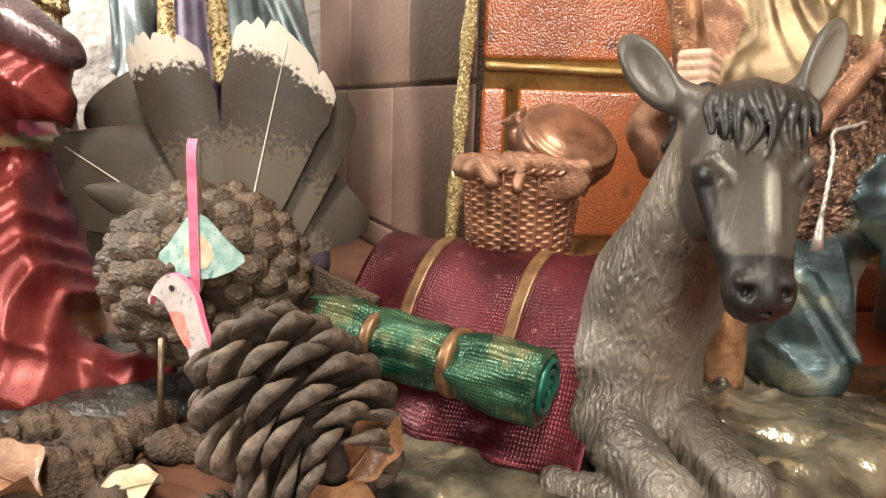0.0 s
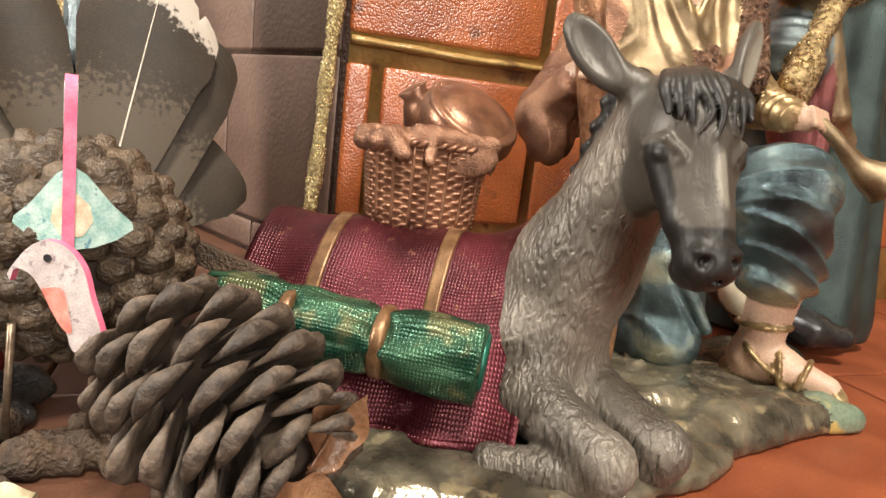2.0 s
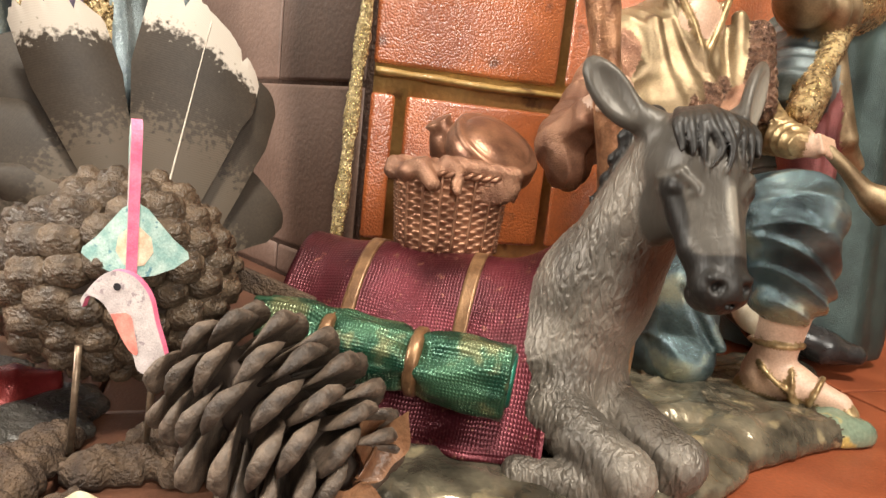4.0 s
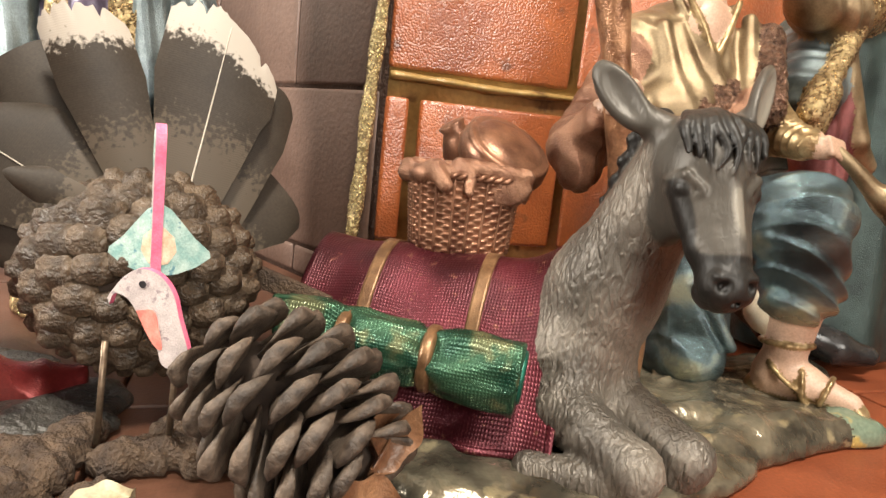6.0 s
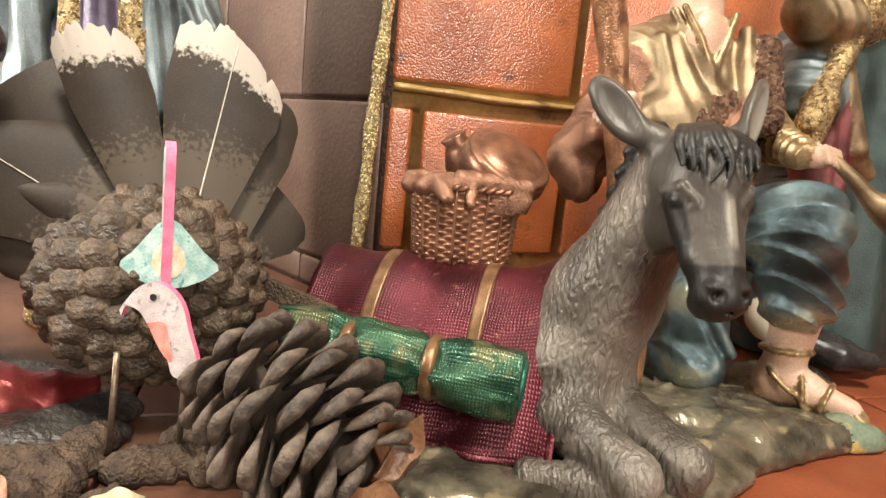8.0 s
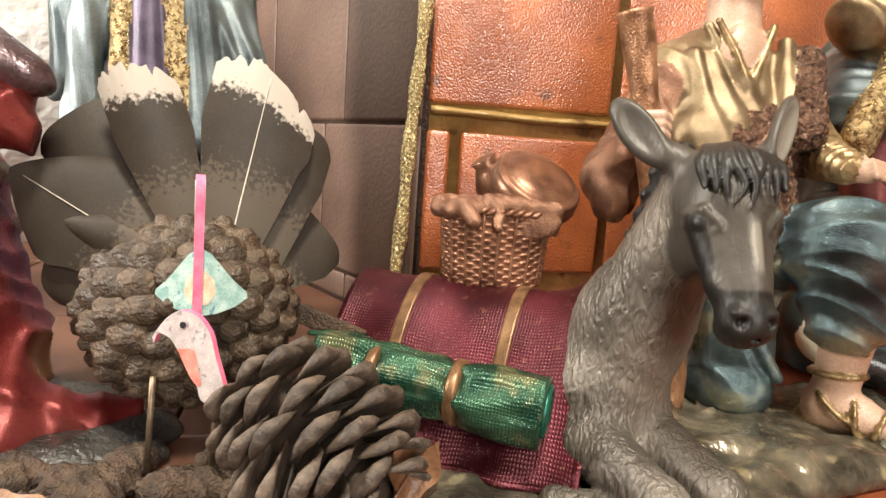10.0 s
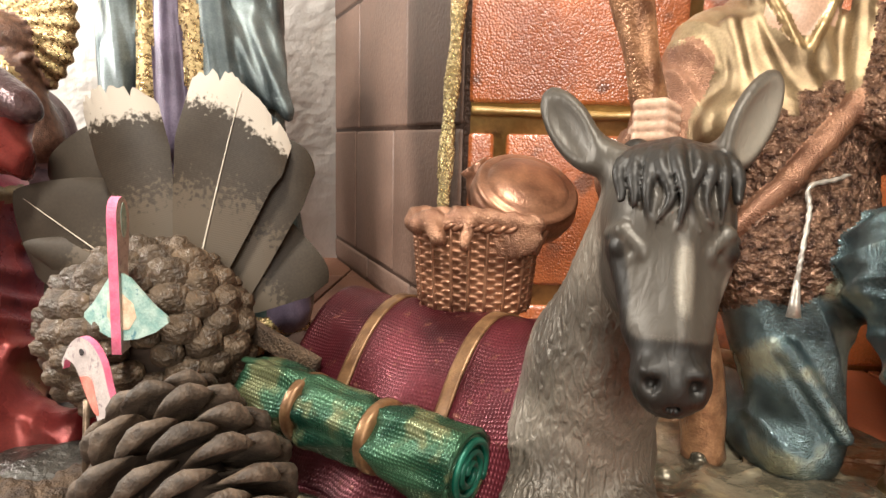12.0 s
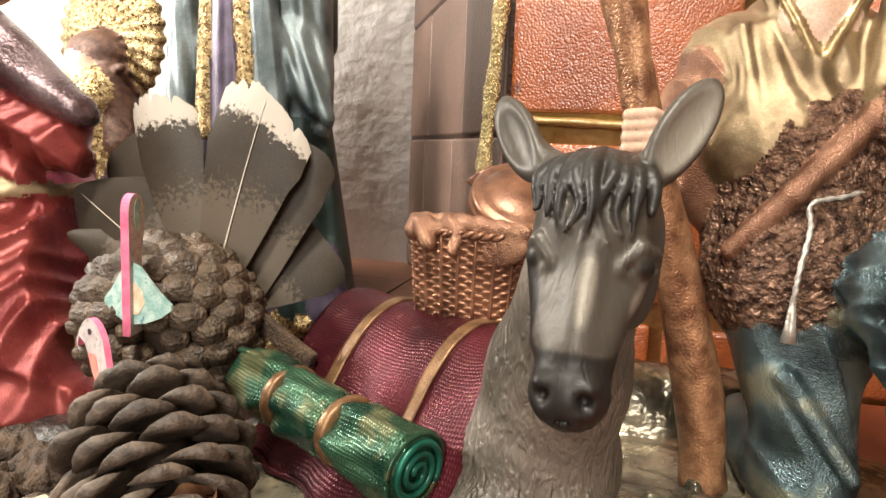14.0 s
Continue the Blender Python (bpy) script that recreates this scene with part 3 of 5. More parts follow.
    s.ball(h(0, 0.0020, 0.1375), (0.0125, 0.0145, 0.0070), 3, 0.003, (0, 0, -turned))
    for i in range(9):
        u = i / 8 - 0.5
        drop = abs(u)
        sway = locks.uniform(-0.0022, 0.0022)
        tip_z = 0.1215 + 0.016 * drop + locks.uniform(-0.002, 0.004)
        pts = [h(0.008 * u, -0.008, 0.1442), h(0.020 * u, 0.0050, 0.1450 - 0.005 * drop), h(0.0270 * u + 0.5 * sway, 0.0148 - 0.007 * drop, 0.1408 - 0.005 * drop),
               h(0.0285 * u - 0.8 * sway, 0.0204 - 0.012 * drop, 0.1330 - 0.002 * drop), h(0.0265 * u + sway, 0.0212 - 0.011 * drop, tip_z)]
        way = spline(pts, 13)
        for k in range(12):
            r0, r1 = (0.0004 + 0.0018 * min(1.0, (12 - q) / 7) for q in (k, k + 1))
            s.limb(way[k], way[k + 1], r0, r1, 3, 0.0002)
    for i in range(9):
        z = 0.142 - 0.0085 * i
        s.limb((0.0850 - 0.0006 * i, 0.216 + 0.0034 * i, z), (0.079 - 0.0006 * i, 0.225 + 0.0034 * i, z - 0.008), 0.0048, 0.0024, 1, 0.003)
    # folded forelegs with knees and hooves
    for x, y, w in ((0.0735, 0.1830, 1.0), (0.1010, 0.1895, 0.95)):
        s.limb((x - 0.012, y + 0.034, 0.026), (x, y + 0.002, 0.0180), 0.0135 * w, 0.0098 * w, 0, 0.006)
        s.ball((x + 0.001, y, 0.0170), (0.0098 * w, 0.0100 * w, 0.0105 * w), 0, 0.004)
        s.limb((x, y + 0.002, 0.0105), (x - 0.030, y + 0.022, 0.0085), 0.0078, 0.0068, 0, 0.003)
    def strokes(x, y, z):
        """Carved tufts of hair on body and neck; the head stays smooth."""
        on = np.clip(np.maximum((0.094 - z) / 0.012, (y - 0.216) / 0.008), 0, 1)
        return on * 0.00030 * np.sin(1900 * (x - 0.5 * y) + 4 * np.sin(260 * z + 200 * x)) * np.sin(620 * z + 3 * np.sin(480 * x))

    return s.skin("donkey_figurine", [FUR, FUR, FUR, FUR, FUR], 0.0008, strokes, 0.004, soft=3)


donkey = make_donkey()
tagged(donkey, "grey painted resin donkey figurine lying on a rock base", "figurine")

AXIS0 = np.array((-0.030, 0.310))
ALONG = np.array((0.853, -0.522))
NEAR = np.array((-0.522, -0.853))


def back_profile(lift=0.0):
    """Cross-section of the cloth over the back: distance to the near side, and height."""
    pts = spline([(-0.052, 0.020, 0), (-0.044, 0.048, 0), (-0.028, 0.068, 0), (-0.010, 0.0755, 0), (0.006, 0.0715, 0), (0.019, 0.0600, 0), (0.029, 0.046, 0), (0.041, 0.028, 0), (0.053, 0.0105, 0)], 60)[:, :2]
    if lift:
        tang = np.gradient(pts, axis=0)
        tang /= np.linalg.norm(tang, axis=1)[:, None]
        pts = pts + lift * np.stack([-tang[:, 1], tang[:, 0]], 1)
    return pts


def cloth(name, u0, u1, nu, lift, thick, mat, parent, v0=0, v1=60, wave=0.0, label="", skew=0.0):
    verts = []
    uvs = []
    rows = []
    for layer in (lift, lift - thick):
        prof = back_profile(layer)[v0:v1]
        for i in range(nu):
            u = u0 + (u1 - u0) * i / (nu - 1)
            row = []
            for j, (d, z) in enumerate(prof):
                sag = (j + v0) / 60
                w = wave * math.sin(u * 190 + 2.5 * sag) * max(0, sag - 0.45) * 2
                rise = 0.010 * max(0.0, (u - 0.085) / 0.03) ** 2 * (1 - min(1, abs(j + v0 - 22) / 26)) if u > 0.085 else 0
                rise += 0.0011 * math.sin(u * 150 + 4.0 * sag) * math.sin(math.pi * min(1.0, max(0.0, (sag - 0.15) / 0.7))) if nu > 20 else 0.0
                uu = u + skew * (sag - 0.5)
                q = AXIS0 + ALONG * uu + NEAR * (d + w)
                row.append(len(verts))
                uvs.append((u, 0.0021 * (j + v0)))
                verts.append((q[0], q[1], z + rise))
            rows.append(row)
    n = len(rows[0])
    faces = []
    top, low = rows[:nu], rows[nu:]
    for i in range(nu - 1):
        for j in range(n - 1):
            faces.append((top[i][j], top[i][j + 1], top[i + 1][j + 1], top[i + 1][j]))
            faces.append((low[i][j], low[i + 1][j], low[i + 1][j + 1], low[i][j + 1]))
    for i in range(nu - 1):
        faces.append((top[i][0], top[i + 1][0], low[i + 1][0], low[i][0]))
        faces.append((top[i][n - 1], low[i][n - 1], low[i + 1][n - 1], top[i + 1][n - 1]))
    for j in range(n - 1):
        faces.append((top[0][j], low[0][j], low[0][j + 1], top[0][j + 1]))
        faces.append((top[-1][j], top[-1][j + 1], low[-1][j + 1], low[-1][j]))
    return mesh_object(name, verts, faces, mat, parent, label, uvs=uvs)


blanket = cloth("saddle_blanket", 0.004, 0.1240, 70, 0.0, 0.0016, CRIMSON, None, wave=0.0016)
tagged(blanket, "crimson woven saddle blanket draped over the donkey's back", "blanket")
for u in (0.0365, 0.0850):
    cloth("strap", u - 0.0029, u + 0.0029, 6, 0.0016, 0.0014, STRAP, blanket, 8, 48, 0.0016, "bronze painted strap")
cloth("hem", 0.1222, 0.1250, 4, 0.0008, 0.0022, CRIMSON, blanket, 2, 60, 0.0016)
cloth("hem", 0.002, 0.1240, 60, 0.0007, 0.0024, CRIMSON, blanket, 58, 60, 0.0016)

# bedroll lashed beside the saddle
R0, R1 = np.array((-0.045, 0.257, 0.0470)), np.array((0.0385, 0.2125, 0.0410))


def roll_radius(i, a):
    t = i / 79
    pinch = 1 - 0.17 * math.exp(-((t - 0.27) / 0.045) ** 2) - 0.17 * math.exp(-((t - 0.63) / 0.045) ** 2) + 0.05 * math.exp(-((t - 1.0) / 0.06) ** 2)
    near = min(abs(t - 0.27), abs(t - 0.63))
    crease = 0.13 * math.exp(-near / 0.11) * math.sin(5 * a + 1.6 * math.sin(11 * t)) + 0.05 * math.sin(3 * a + 12 * t) + 0.03 * math.sin(9 * a - 17 * t)
    return pinch + crease + (0.10 if 0.9 < a < 1.25 else 0)


roll_path = np.array([R0 + (R1 - R0) * i / 79 for i in range(80)])
roll_uv = [(0.00123 * i, 0.00148 * j) for i in range(80) for j in range(56)]
bedroll = mesh_object("bedroll", *tube(roll_path, 0.0132 * (1 + 0.04 * np.sin(np.linspace(0, 9, 80))), 56, roll_radius), GREEN, uvs=roll_uv)
tagged(bedroll, "rolled green woven blanket tied beside the saddle", "bedroll")
for t in (0.27, 0.63):
    ring = np.array([R0 + (R1 - R0) * (t + d) for d in np.linspace(-0.027, 0.027, 7)])
    mesh_object("strap", *tube(ring, [0.0122, 0.0132, 0.0134, 0.0134, 0.0134, 0.0132, 0.0122], 40, lambda i, a: 1 + 0.02 * math.sin(3 * a)), STRAP, bedroll, "bronze painted tie strap")
axis_r = (R1 - R0) / np.linalg.norm(R1 - R0)
side_r = np.cross(axis_r, (0, 0, 1))
side_r /= np.linalg.norm(side_r)
top_r = np.cross(side_r, axis_r)
coil = []
for i in range(90):
    a = i / 89 * 2 * math.pi * 2.6
    rr = 0.0016 + 0.0094 * i / 89
    coil.append(R1 + axis_r * 0.0006 + rr * (math.cos(a) * side_r + math.sin(a) * top_r))
mesh_object("rolled_end", *tube(coil, 0.0013, 8, flat=1.0, up=tuple(axis_r)), GREEN_DEEP, bedroll, "bright green coiled end of the roll")
rim_path = [R1 + axis_r * -0.0005 + 0.0128 * (math.cos(a) * side_r + math.sin(a) * top_r) for a in np.linspace(0, 2 * math.pi, 50)]
mesh_object("rim", *tube(rim_path, 0.0011, 8, up=tuple(axis_r)), GREEN, bedroll)
flap = [R0 + (R1 - R0) * t + top_r * (0.0125 + 0.0006 * math.sin(30 * t)) + side_r * 0.004 for t in np.linspace(-0.05, 0.20, 14)]
mesh_object("flap", *tube(flap, 0.0022, 8, flat=0.5), GREEN, bedroll)

# wicker basket with cloth, pot and jug
BASKET = Matrix.Translation((0.0370, 0.2985, 0.0745)) @ Matrix.Rotation(radians(-8), 4, "Z")


def basket_shape(a, h):
    """Rounded-rectangle outline at height 0..1."""
    ca, sa = math.cos(a), math.sin(a)
    r = (abs(ca) ** 3.2 + abs(sa) ** 3.2) ** (-1 / 3.2)
    g = 0.89 + 0.11 * h
    return 0.0262 * g * r * ca, 0.0190 * g * r * sa


def make_basket():
    rows, sides, tall = 19, 176, 0.036
    verts, faces = [], []
    fine = rows * 4
    for i in range(fine + 1):
        h = i / fine
        row = int(h * rows * 0.9999)
        bulge = math.sin((h * rows - row) * math.pi)
        for j in range(sides):
            a = 2 * math.pi * j / sides
            x, y = basket_shape(a, h)
            w = 1 + 0.036 * bulge * (0.55 + math.sin(22 * a + math.pi * (row % 2)))
            verts.append((x * w, y * w, tall * h + 0.0007 * math.sin(22 * a + math.pi * row) * bulge))
    for i in range(fine):
        for j in range(sides):
            k = (j + 1) % sides
            faces.append((i * sides + j, i * sides + k, (i + 1) * sides + k, (i + 1) * sides + j))
    faces.append(tuple(range(sides))[::-1])
    faces.append(tuple(fine * sides + j for j in range(sides)))
    ob = mesh_object("basket", verts, faces, COPPER)
    ob.matrix_basis = BASKET
    tagged(ob, "copper painted wicker basket strapped on the donkey's back", "basket")
    for k in range(2):
        ring = []
        for j in range(97):
            a = 2 * math.pi * j / 96
            x, y = basket_shape(a, 1.04)
            ring.append((x + 0.0011 * math.cos(20 * a + math.pi * k) * math.cos(a), y + 0.0011 * math.cos(20 * a + math.pi * k) * math.sin(a), tall + 0.0011 * math.sin(20 * a + math.pi * k)))
        mesh_object("rim", *tube(ring, 0.0012, 8), COPPER, ob)
    for j in range(22):
        a = 2 * math.pi * (j + 0.5) / 22
        stake = [(basket_shape(a, h)[0] * 1.005, basket_shape(a, h)[1] * 1.005, tall * h) for h in np.linspace(0, 1, 8)]
        mesh_object("stake", *tube(stake, 0.0009, 6), COPPER, ob)
    handle = [(0.0262 + 0.004 * math.sin(a), -0.006 + 0.008 * math.cos(a), 0.026 + 0.010 * math.sin(a)) for a in np.linspace(0, math.pi, 20)]
    mesh_object("handle", *tube(handle, 0.0017, 8), COPPER, ob)
    return ob


make_basket()
s = Clay()
for a, b, r in (((0.013, 0.289, 0.1105), (0.030, 0.284, 0.112), 0.0040), ((0.018, 0.284, 0.113), (0.022, 0.279, 0.106), 0.0046), ((0.010, 0.302, 0.110), (0.014, 0.290, 0.109), 0.0045),
                ((0.030, 0.284, 0.115), (0.062, 0.280, 0.113), 0.0042), ((0.034, 0.282, 0.112), (0.033, 0.277, 0.104), 0.0030), ((0.012, 0.302, 0.111), (0.055, 0.302, 0.112), 0.0055)):
    s.limb(a, b, r, r * 0.8, 0, 0.004, ripple((0.8, 0.3, 0.5), 0.006, 0.0004))
s.ball((0.050, 0.2800, 0.1050), (0.0140, 0.0022, 0.0075), 0, 0.002, (0, -8, -8), ripple((0.9, 0.2, 0.3), 0.0034, 0.0004))
tagged(s.skin("basket_cloth", [COPPER_CLOTH], 0.0011), "copper toned cloth spilling over the basket rim", "cloth")


def lathe(name, profile, m, mat, parent=None, sides=40, label="", wobble=0.0):
    verts, faces = [], []
    for i, (r, z) in enumerate(profile):
        for j in range(sides):
            a = 2 * math.pi * j / sides
            q = r * (1 + wobble * math.sin(3 * a + i))
            verts.append((q * math.cos(a), q * math.sin(a), z))
    for i in range(len(profile) - 1):
        for j in range(sides):
            k = (j + 1) % sides
            faces.append((i * sides + j, i * sides + k, (i + 1) * sides + k, (i + 1) * sides + j))
    faces.append(tuple(range(sides))[::-1])
    faces.append(tuple((len(profile) - 1) * sides + j for j in range(sides)))
    ob = mesh_object(name, verts, faces, mat, parent, label)
    ob.matrix_basis = m
    return ob


pot = lathe("cooking_pot", [(0.008, -0.0125), (0.016, -0.0105), (0.0215, -0.004), (0.0235, 0.002), (0.0228, 0.0065), (0.0218, 0.0078), (0.0224, 0.0090), (0.0206, 0.0104), (0.0182, 0.0100), (0.0174, 0.0110), (0.0150, 0.0124), (0.0090, 0.0142), (0.001, 0.0148)],
            Matrix.Translation((0.0560, 0.3030, 0.1190)) @ Matrix.Rotation(radians(36), 4, "X") @ Matrix.Rotation(radians(12), 4, "Y"), COPPER)
tagged(pot, "round lidded copper pot lying on the basket", "pot")
jug = lathe("jug", [(0.006, -0.012), (0.0105, -0.006), (0.0115, 0.001), (0.008, 0.008), (0.006, 0.011), (0.0072, 0.014), (0.006, 0.0145)],
            Matrix.Translation((0.0420, 0.3200, 0.1225)) @ Matrix.Rotation(radians(-35), 4, "Y"), COPPER)
tagged(jug, "small copper jug tucked behind the pot", "jug")

# rock base of the donkey and shepherd
s = Clay()
for c, r, m, turn in (((0.030, 0.235, 0.002), (0.090, 0.050, 0.010), 0, -20), ((0.100, 0.245, 0.003), (0.070, 0.058, 0.011), 0, 10), ((0.170, 0.262, 0.003), (0.060, 0.045, 0.012), 0, 15),
                      ((0.165, 0.222, 0.003), (0.040, 0.014, 0.0105), 0, 12), ((0.205, 0.235, 0.004), (0.045, 0.018, 0.0105), 0, 12), ((0.232, 0.228, 0.004), (0.016, 0.010, 0.0095), 1, 8),
                      ((0.150, 0.330, 0.003), (0.090, 0.040, 0.013), 0, 0), ((0.245, 0.300, 0.003), (0.060, 0.030, 0.011), 0, 25), ((-0.020, 0.300, 0.002), (0.060, 0.045, 0.010), 0, 0), ((0.110, 0.200, 0.002), (0.035, 0.012, 0.008), 0, 6),
                      # the last two mounds are added to darken brick that lies in shade
                      ((0.000, 0.208, 0.002), (0.040, 0.010, 0.007), 0, -14), ((0.118, 0.352, 0.010), (0.045, 0.026, 0.034), 0, 10), ((0.160, 0.372, 0.010), (0.050, 0.026, 0.028), 0, 0)):
    s.ball(c, r, m, 0.006, (0, 0, turn))
pebble = random.Random(8)
for c, r, m, turn in (((0.138, 0.217, 0.006), (0.020, 0.012, 0.0100), 0, 18), ((0.160, 0.226, 0.008), (0.017, 0.013, 0.0105), 0, -12), ((0.187, 0.2275, 0.0065), (0.024, 0.012, 0.0105), 0, 10),
                      ((0.203, 0.236, 0.0060), (0.026, 0.013, 0.0068), 0, 16), ((0.226, 0.2330, 0.0075), (0.015, 0.0105, 0.0095), 1, 20), ((0.174, 0.243, 0.0080), (0.030, 0.012, 0.0065), 0, 20), ((0.146, 0.240, 0.011), (0.026, 0.010, 0.0070), 0, -8)):
    s.ball(c, r, m, 0.0025, (0, 0, turn))
for i in range(16):
    s.ball((pebble.uniform(0.11, 0.24), pebble.uniform(0.228, 0.30), 0.0135), (pebble.uniform(0.002, 0.006), 0.003, 0.0022), 0, 0.001, (0, 0, pebble.uniform(-40, 40)))
def crag(x, y, z):
    """Broad broken facets with a few sharp ledges."""
    a = np.abs(np.sin(42 * x + 30 * y + 1.7 * np.sin(47 * y - 20 * x)))
    b = np.abs(np.sin(75 * y - 52 * x + 1.9 * np.sin(58 * x + 24 * y)))
    return 0.0030 * np.minimum(a, 0.55) + 0.0022 * np.minimum(b, 0.5) - 0.0020 + 0.0003 * np.sin(210 * x + 2 * np.sin(150 * y)) * np.sin(190 * y)


rock = s.skin("rock_base", [ROCK, ROCK_GREEN], 0.0015, crag, 0.0005)
tagged(rock, "dark olive and gold painted rock base of the figurines", "rock base")


# ---- kneeling shepherd ----
s = Clay()
fold = drape(0.168, 0.31, 9, 0.0012)
# kneeling leg and hip
s.limb((0.174, 0.288, 0.026), (0.167, 0.298, 0.095), 0.0175, 0.0270, 1, 0.008, crease((0.8, 0.2, 0.45), 0.015, 0.0026, 0.6))
s.ball((0.173, 0.284, 0.024), (0.017, 0.017, 0.016), 1, 0.006)
s.limb((0.170, 0.297, 0.022), (0.164, 0.345, 0.020), 0.018, 0.015, 1, 0.006)
s.limb((0.160, 0.2725, 0.068), (0.184, 0.269, 0.034), 0.0040, 0.0030, 1, 0.003)
# raised thigh, knee, bare shin, sandalled foot
s.limb((0.194, 0.290, 0.098), (0.193, 0.250, 0.107), 0.0195, 0.0225, 1, 0.010, crease((0.35, 0.5, 0.9), 0.012, 0.0032, 0.9))
s.limb((0.194, 0.250, 0.104), (0.207, 0.256, 0.072), 0.0222, 0.0205, 1, 0.008, crease((0.45, 0.2, 0.85), 0.011, 0.0030, 0.8))
s.limb((0.190, 0.250, 0.0655), (0.222, 0.258, 0.0655), 0.0042, 0.0042, 1, 0.006)
s.limb((0.2125, 0.258, 0.066), (0.2120, 0.262, 0.030), 0.0125, 0.0105, 2, 0.003)
s.limb((0.2105, 0.264, 0.022), (0.2185, 0.252, 0.021), 0.0115, 0.0090, 2, 0.005)
s.limb((0.2185, 0.252, 0.0205), (0.2315, 0.235, 0.0165), 0.0090, 0.0058, 2, 0.005)
s.limb((0.2075, 0.270, 0.0125), (0.2340, 0.233, 0.0115), 0.0078, 0.0066, 3, 0.002)
def band(c, nrm, r, n, thick, mat):
    """A strap as a ring of short pieces round a limb."""
    z = Vector(nrm).normalized()
    x = z.orthogonal().normalized()
    y = z.cross(x)
    ring = [Vector(c) + r * (math.cos(2 * math.pi * i / n) * x + math.sin(2 * math.pi * i / n) * y) for i in range(n)]
    for i in range(n):
        s.limb(tuple(ring[i]), tuple(ring[(i + 1) % n]), thick, thick, mat, 0.0008)


band((0.2120, 0.2615, 0.0400), (0.0, 0.1, 1.0), 0.0124, 16, 0.0014, 3)
band((0.2145, 0.2580, 0.0250), (0.3, -0.6, 1.0), 0.0142, 16, 0.0014, 3)
band((0.2180, 0.2525, 0.0200), (0.9, -0.9, 0.2), 0.0114, 14, 0.0013, 3)
band((0.2245, 0.2440, 0.0180), (0.7, -0.9, -0.3), 0.0094, 14, 0.0013, 3)
band((0.2205, 0.2490, 0.0200), (0.2, -1.0, 0.6), 0.0114, 14, 0.0013, 3)
# torso: sheepskin below, gold shirt above
curl = lambda x, y, z: 0.0009 * np.sin(620 * x + 2 * np.sin(500 * z)) * np.sin(640 * z + 2 * np.sin(480 * y))
s.limb((0.167, 0.304, 0.1035), (0.168, 0.316, 0.145), 0.0362, 0.0345, 4, 0.004, curl)
s.limb((0.160, 0.318, 0.150), (0.163, 0.326, 0.185), 0.0330, 0.0290, 0, 0.006, ripple((1.0, 0.3, 0.25), 0.013, 0.0012))
s.limb((0.137, 0.324, 0.186), (0.195, 0.328, 0.186), 0.0175, 0.0170, 0, 0.010)
s.ball((0.147, 0.299, 0.151), (0.020, 0.014, 0.018), 0, 0.008)
for i, (x0, x1) in enumerate(((0.138, 0.146), (0.147, 0.153), (0.176, 0.170), (0.184, 0.176))):
    s.limb((x0, 0.305, 0.195), (x1, 0.290, 0.150), 0.0030, 0.0045, 0, 0.004)
s.limb((0.166, 0.318, 0.198), (0.167, 0.322, 0.232), 0.0150, 0.0135, 2, 0.005)
s.ball((0.1640, 0.3045, 0.1955), (0.0140, 0.0080, 0.0170), 2, 0.002, (0, 0, 0))
for sx in (-1, 1):
    s.limb((0.164 + sx * 0.018, 0.309, 0.210), (0.164 + sx * 0.001, 0.2975, 0.180), 0.0028, 0.0028, 0, 0.004)
s.ball((0.166, 0.316, 0.252), (0.020, 0.022, 0.026), 2, 0.006)
s.ball((0.167, 0.326, 0.262), (0.023, 0.024, 0.024), 5, 0.004)
for a, b in (((0.1480, 0.3035, 0.2120), (0.1560, 0.2975, 0.1960)), ((0.1560, 0.2975, 0.1960), (0.1640, 0.2945, 0.1800)), ((0.1800, 0.3035, 0.2120), (0.1720, 0.2975, 0.1960)), ((0.1720, 0.2975, 0.1960), (0.1640, 0.2945, 0.1800))):
    s.limb(a, b, 0.0019, 0.0019, 3, 0.001)
# sheepskin lapel and shoulder
s.limb((0.199, 0.300, 0.196), (0.192, 0.287, 0.160), 0.0085, 0.0115, 4, 0.004, curl)
s.limb((0.198, 0.318, 0.188), (0.196, 0.312, 0.150), 0.0150, 0.0180, 4, 0.005, curl)
s.limb((0.188, 0.303, 0.204), (0.182, 0.287, 0.162), 0.0040, 0.0040, 0, 0.004)
# diagonal strap and belt
s.limb((0.190, 0.289, 0.172), (0.156, 0.2760, 0.134), 0.0044, 0.0044, 6, 0.002)
s.limb((0.156, 0.2760, 0.134), (0.138, 0.2820, 0.112), 0.0042, 0.0034, 6, 0.002)
# right arm with a drooping sleeve, hand on the staff
s.limb((0.136, 0.322, 0.182), (0.108, 0.322, 0.132), 0.0165, 0.0150, 6, 0.008, crease((0.8, 0.4, 0.4), 0.009, 0.0024, 0.5))
s.limb((0.106, 0.320, 0.128), (0.104, 0.296, 0.144), 0.0150, 0.0095, 6, 0.008, crease((0.8, 0.5, 0.3), 0.008, 0.0020, 0.5))
s.ball((0.140, 0.312, 0.134), (0.022, 0.016, 0.020), 6, 0.006)
s.ball((0.105, 0.312, 0.118), (0.0110, 0.0110, 0.0130), 6, 0.006, (0, 20, 0), crease((0.9, 0.3, 0.2), 0.007, 0.0018, 0.5))
s.limb((0.104, 0.296, 0.146), (0.1060, 0.288, 0.153), 0.0070, 0.0062, 2, 0.003)
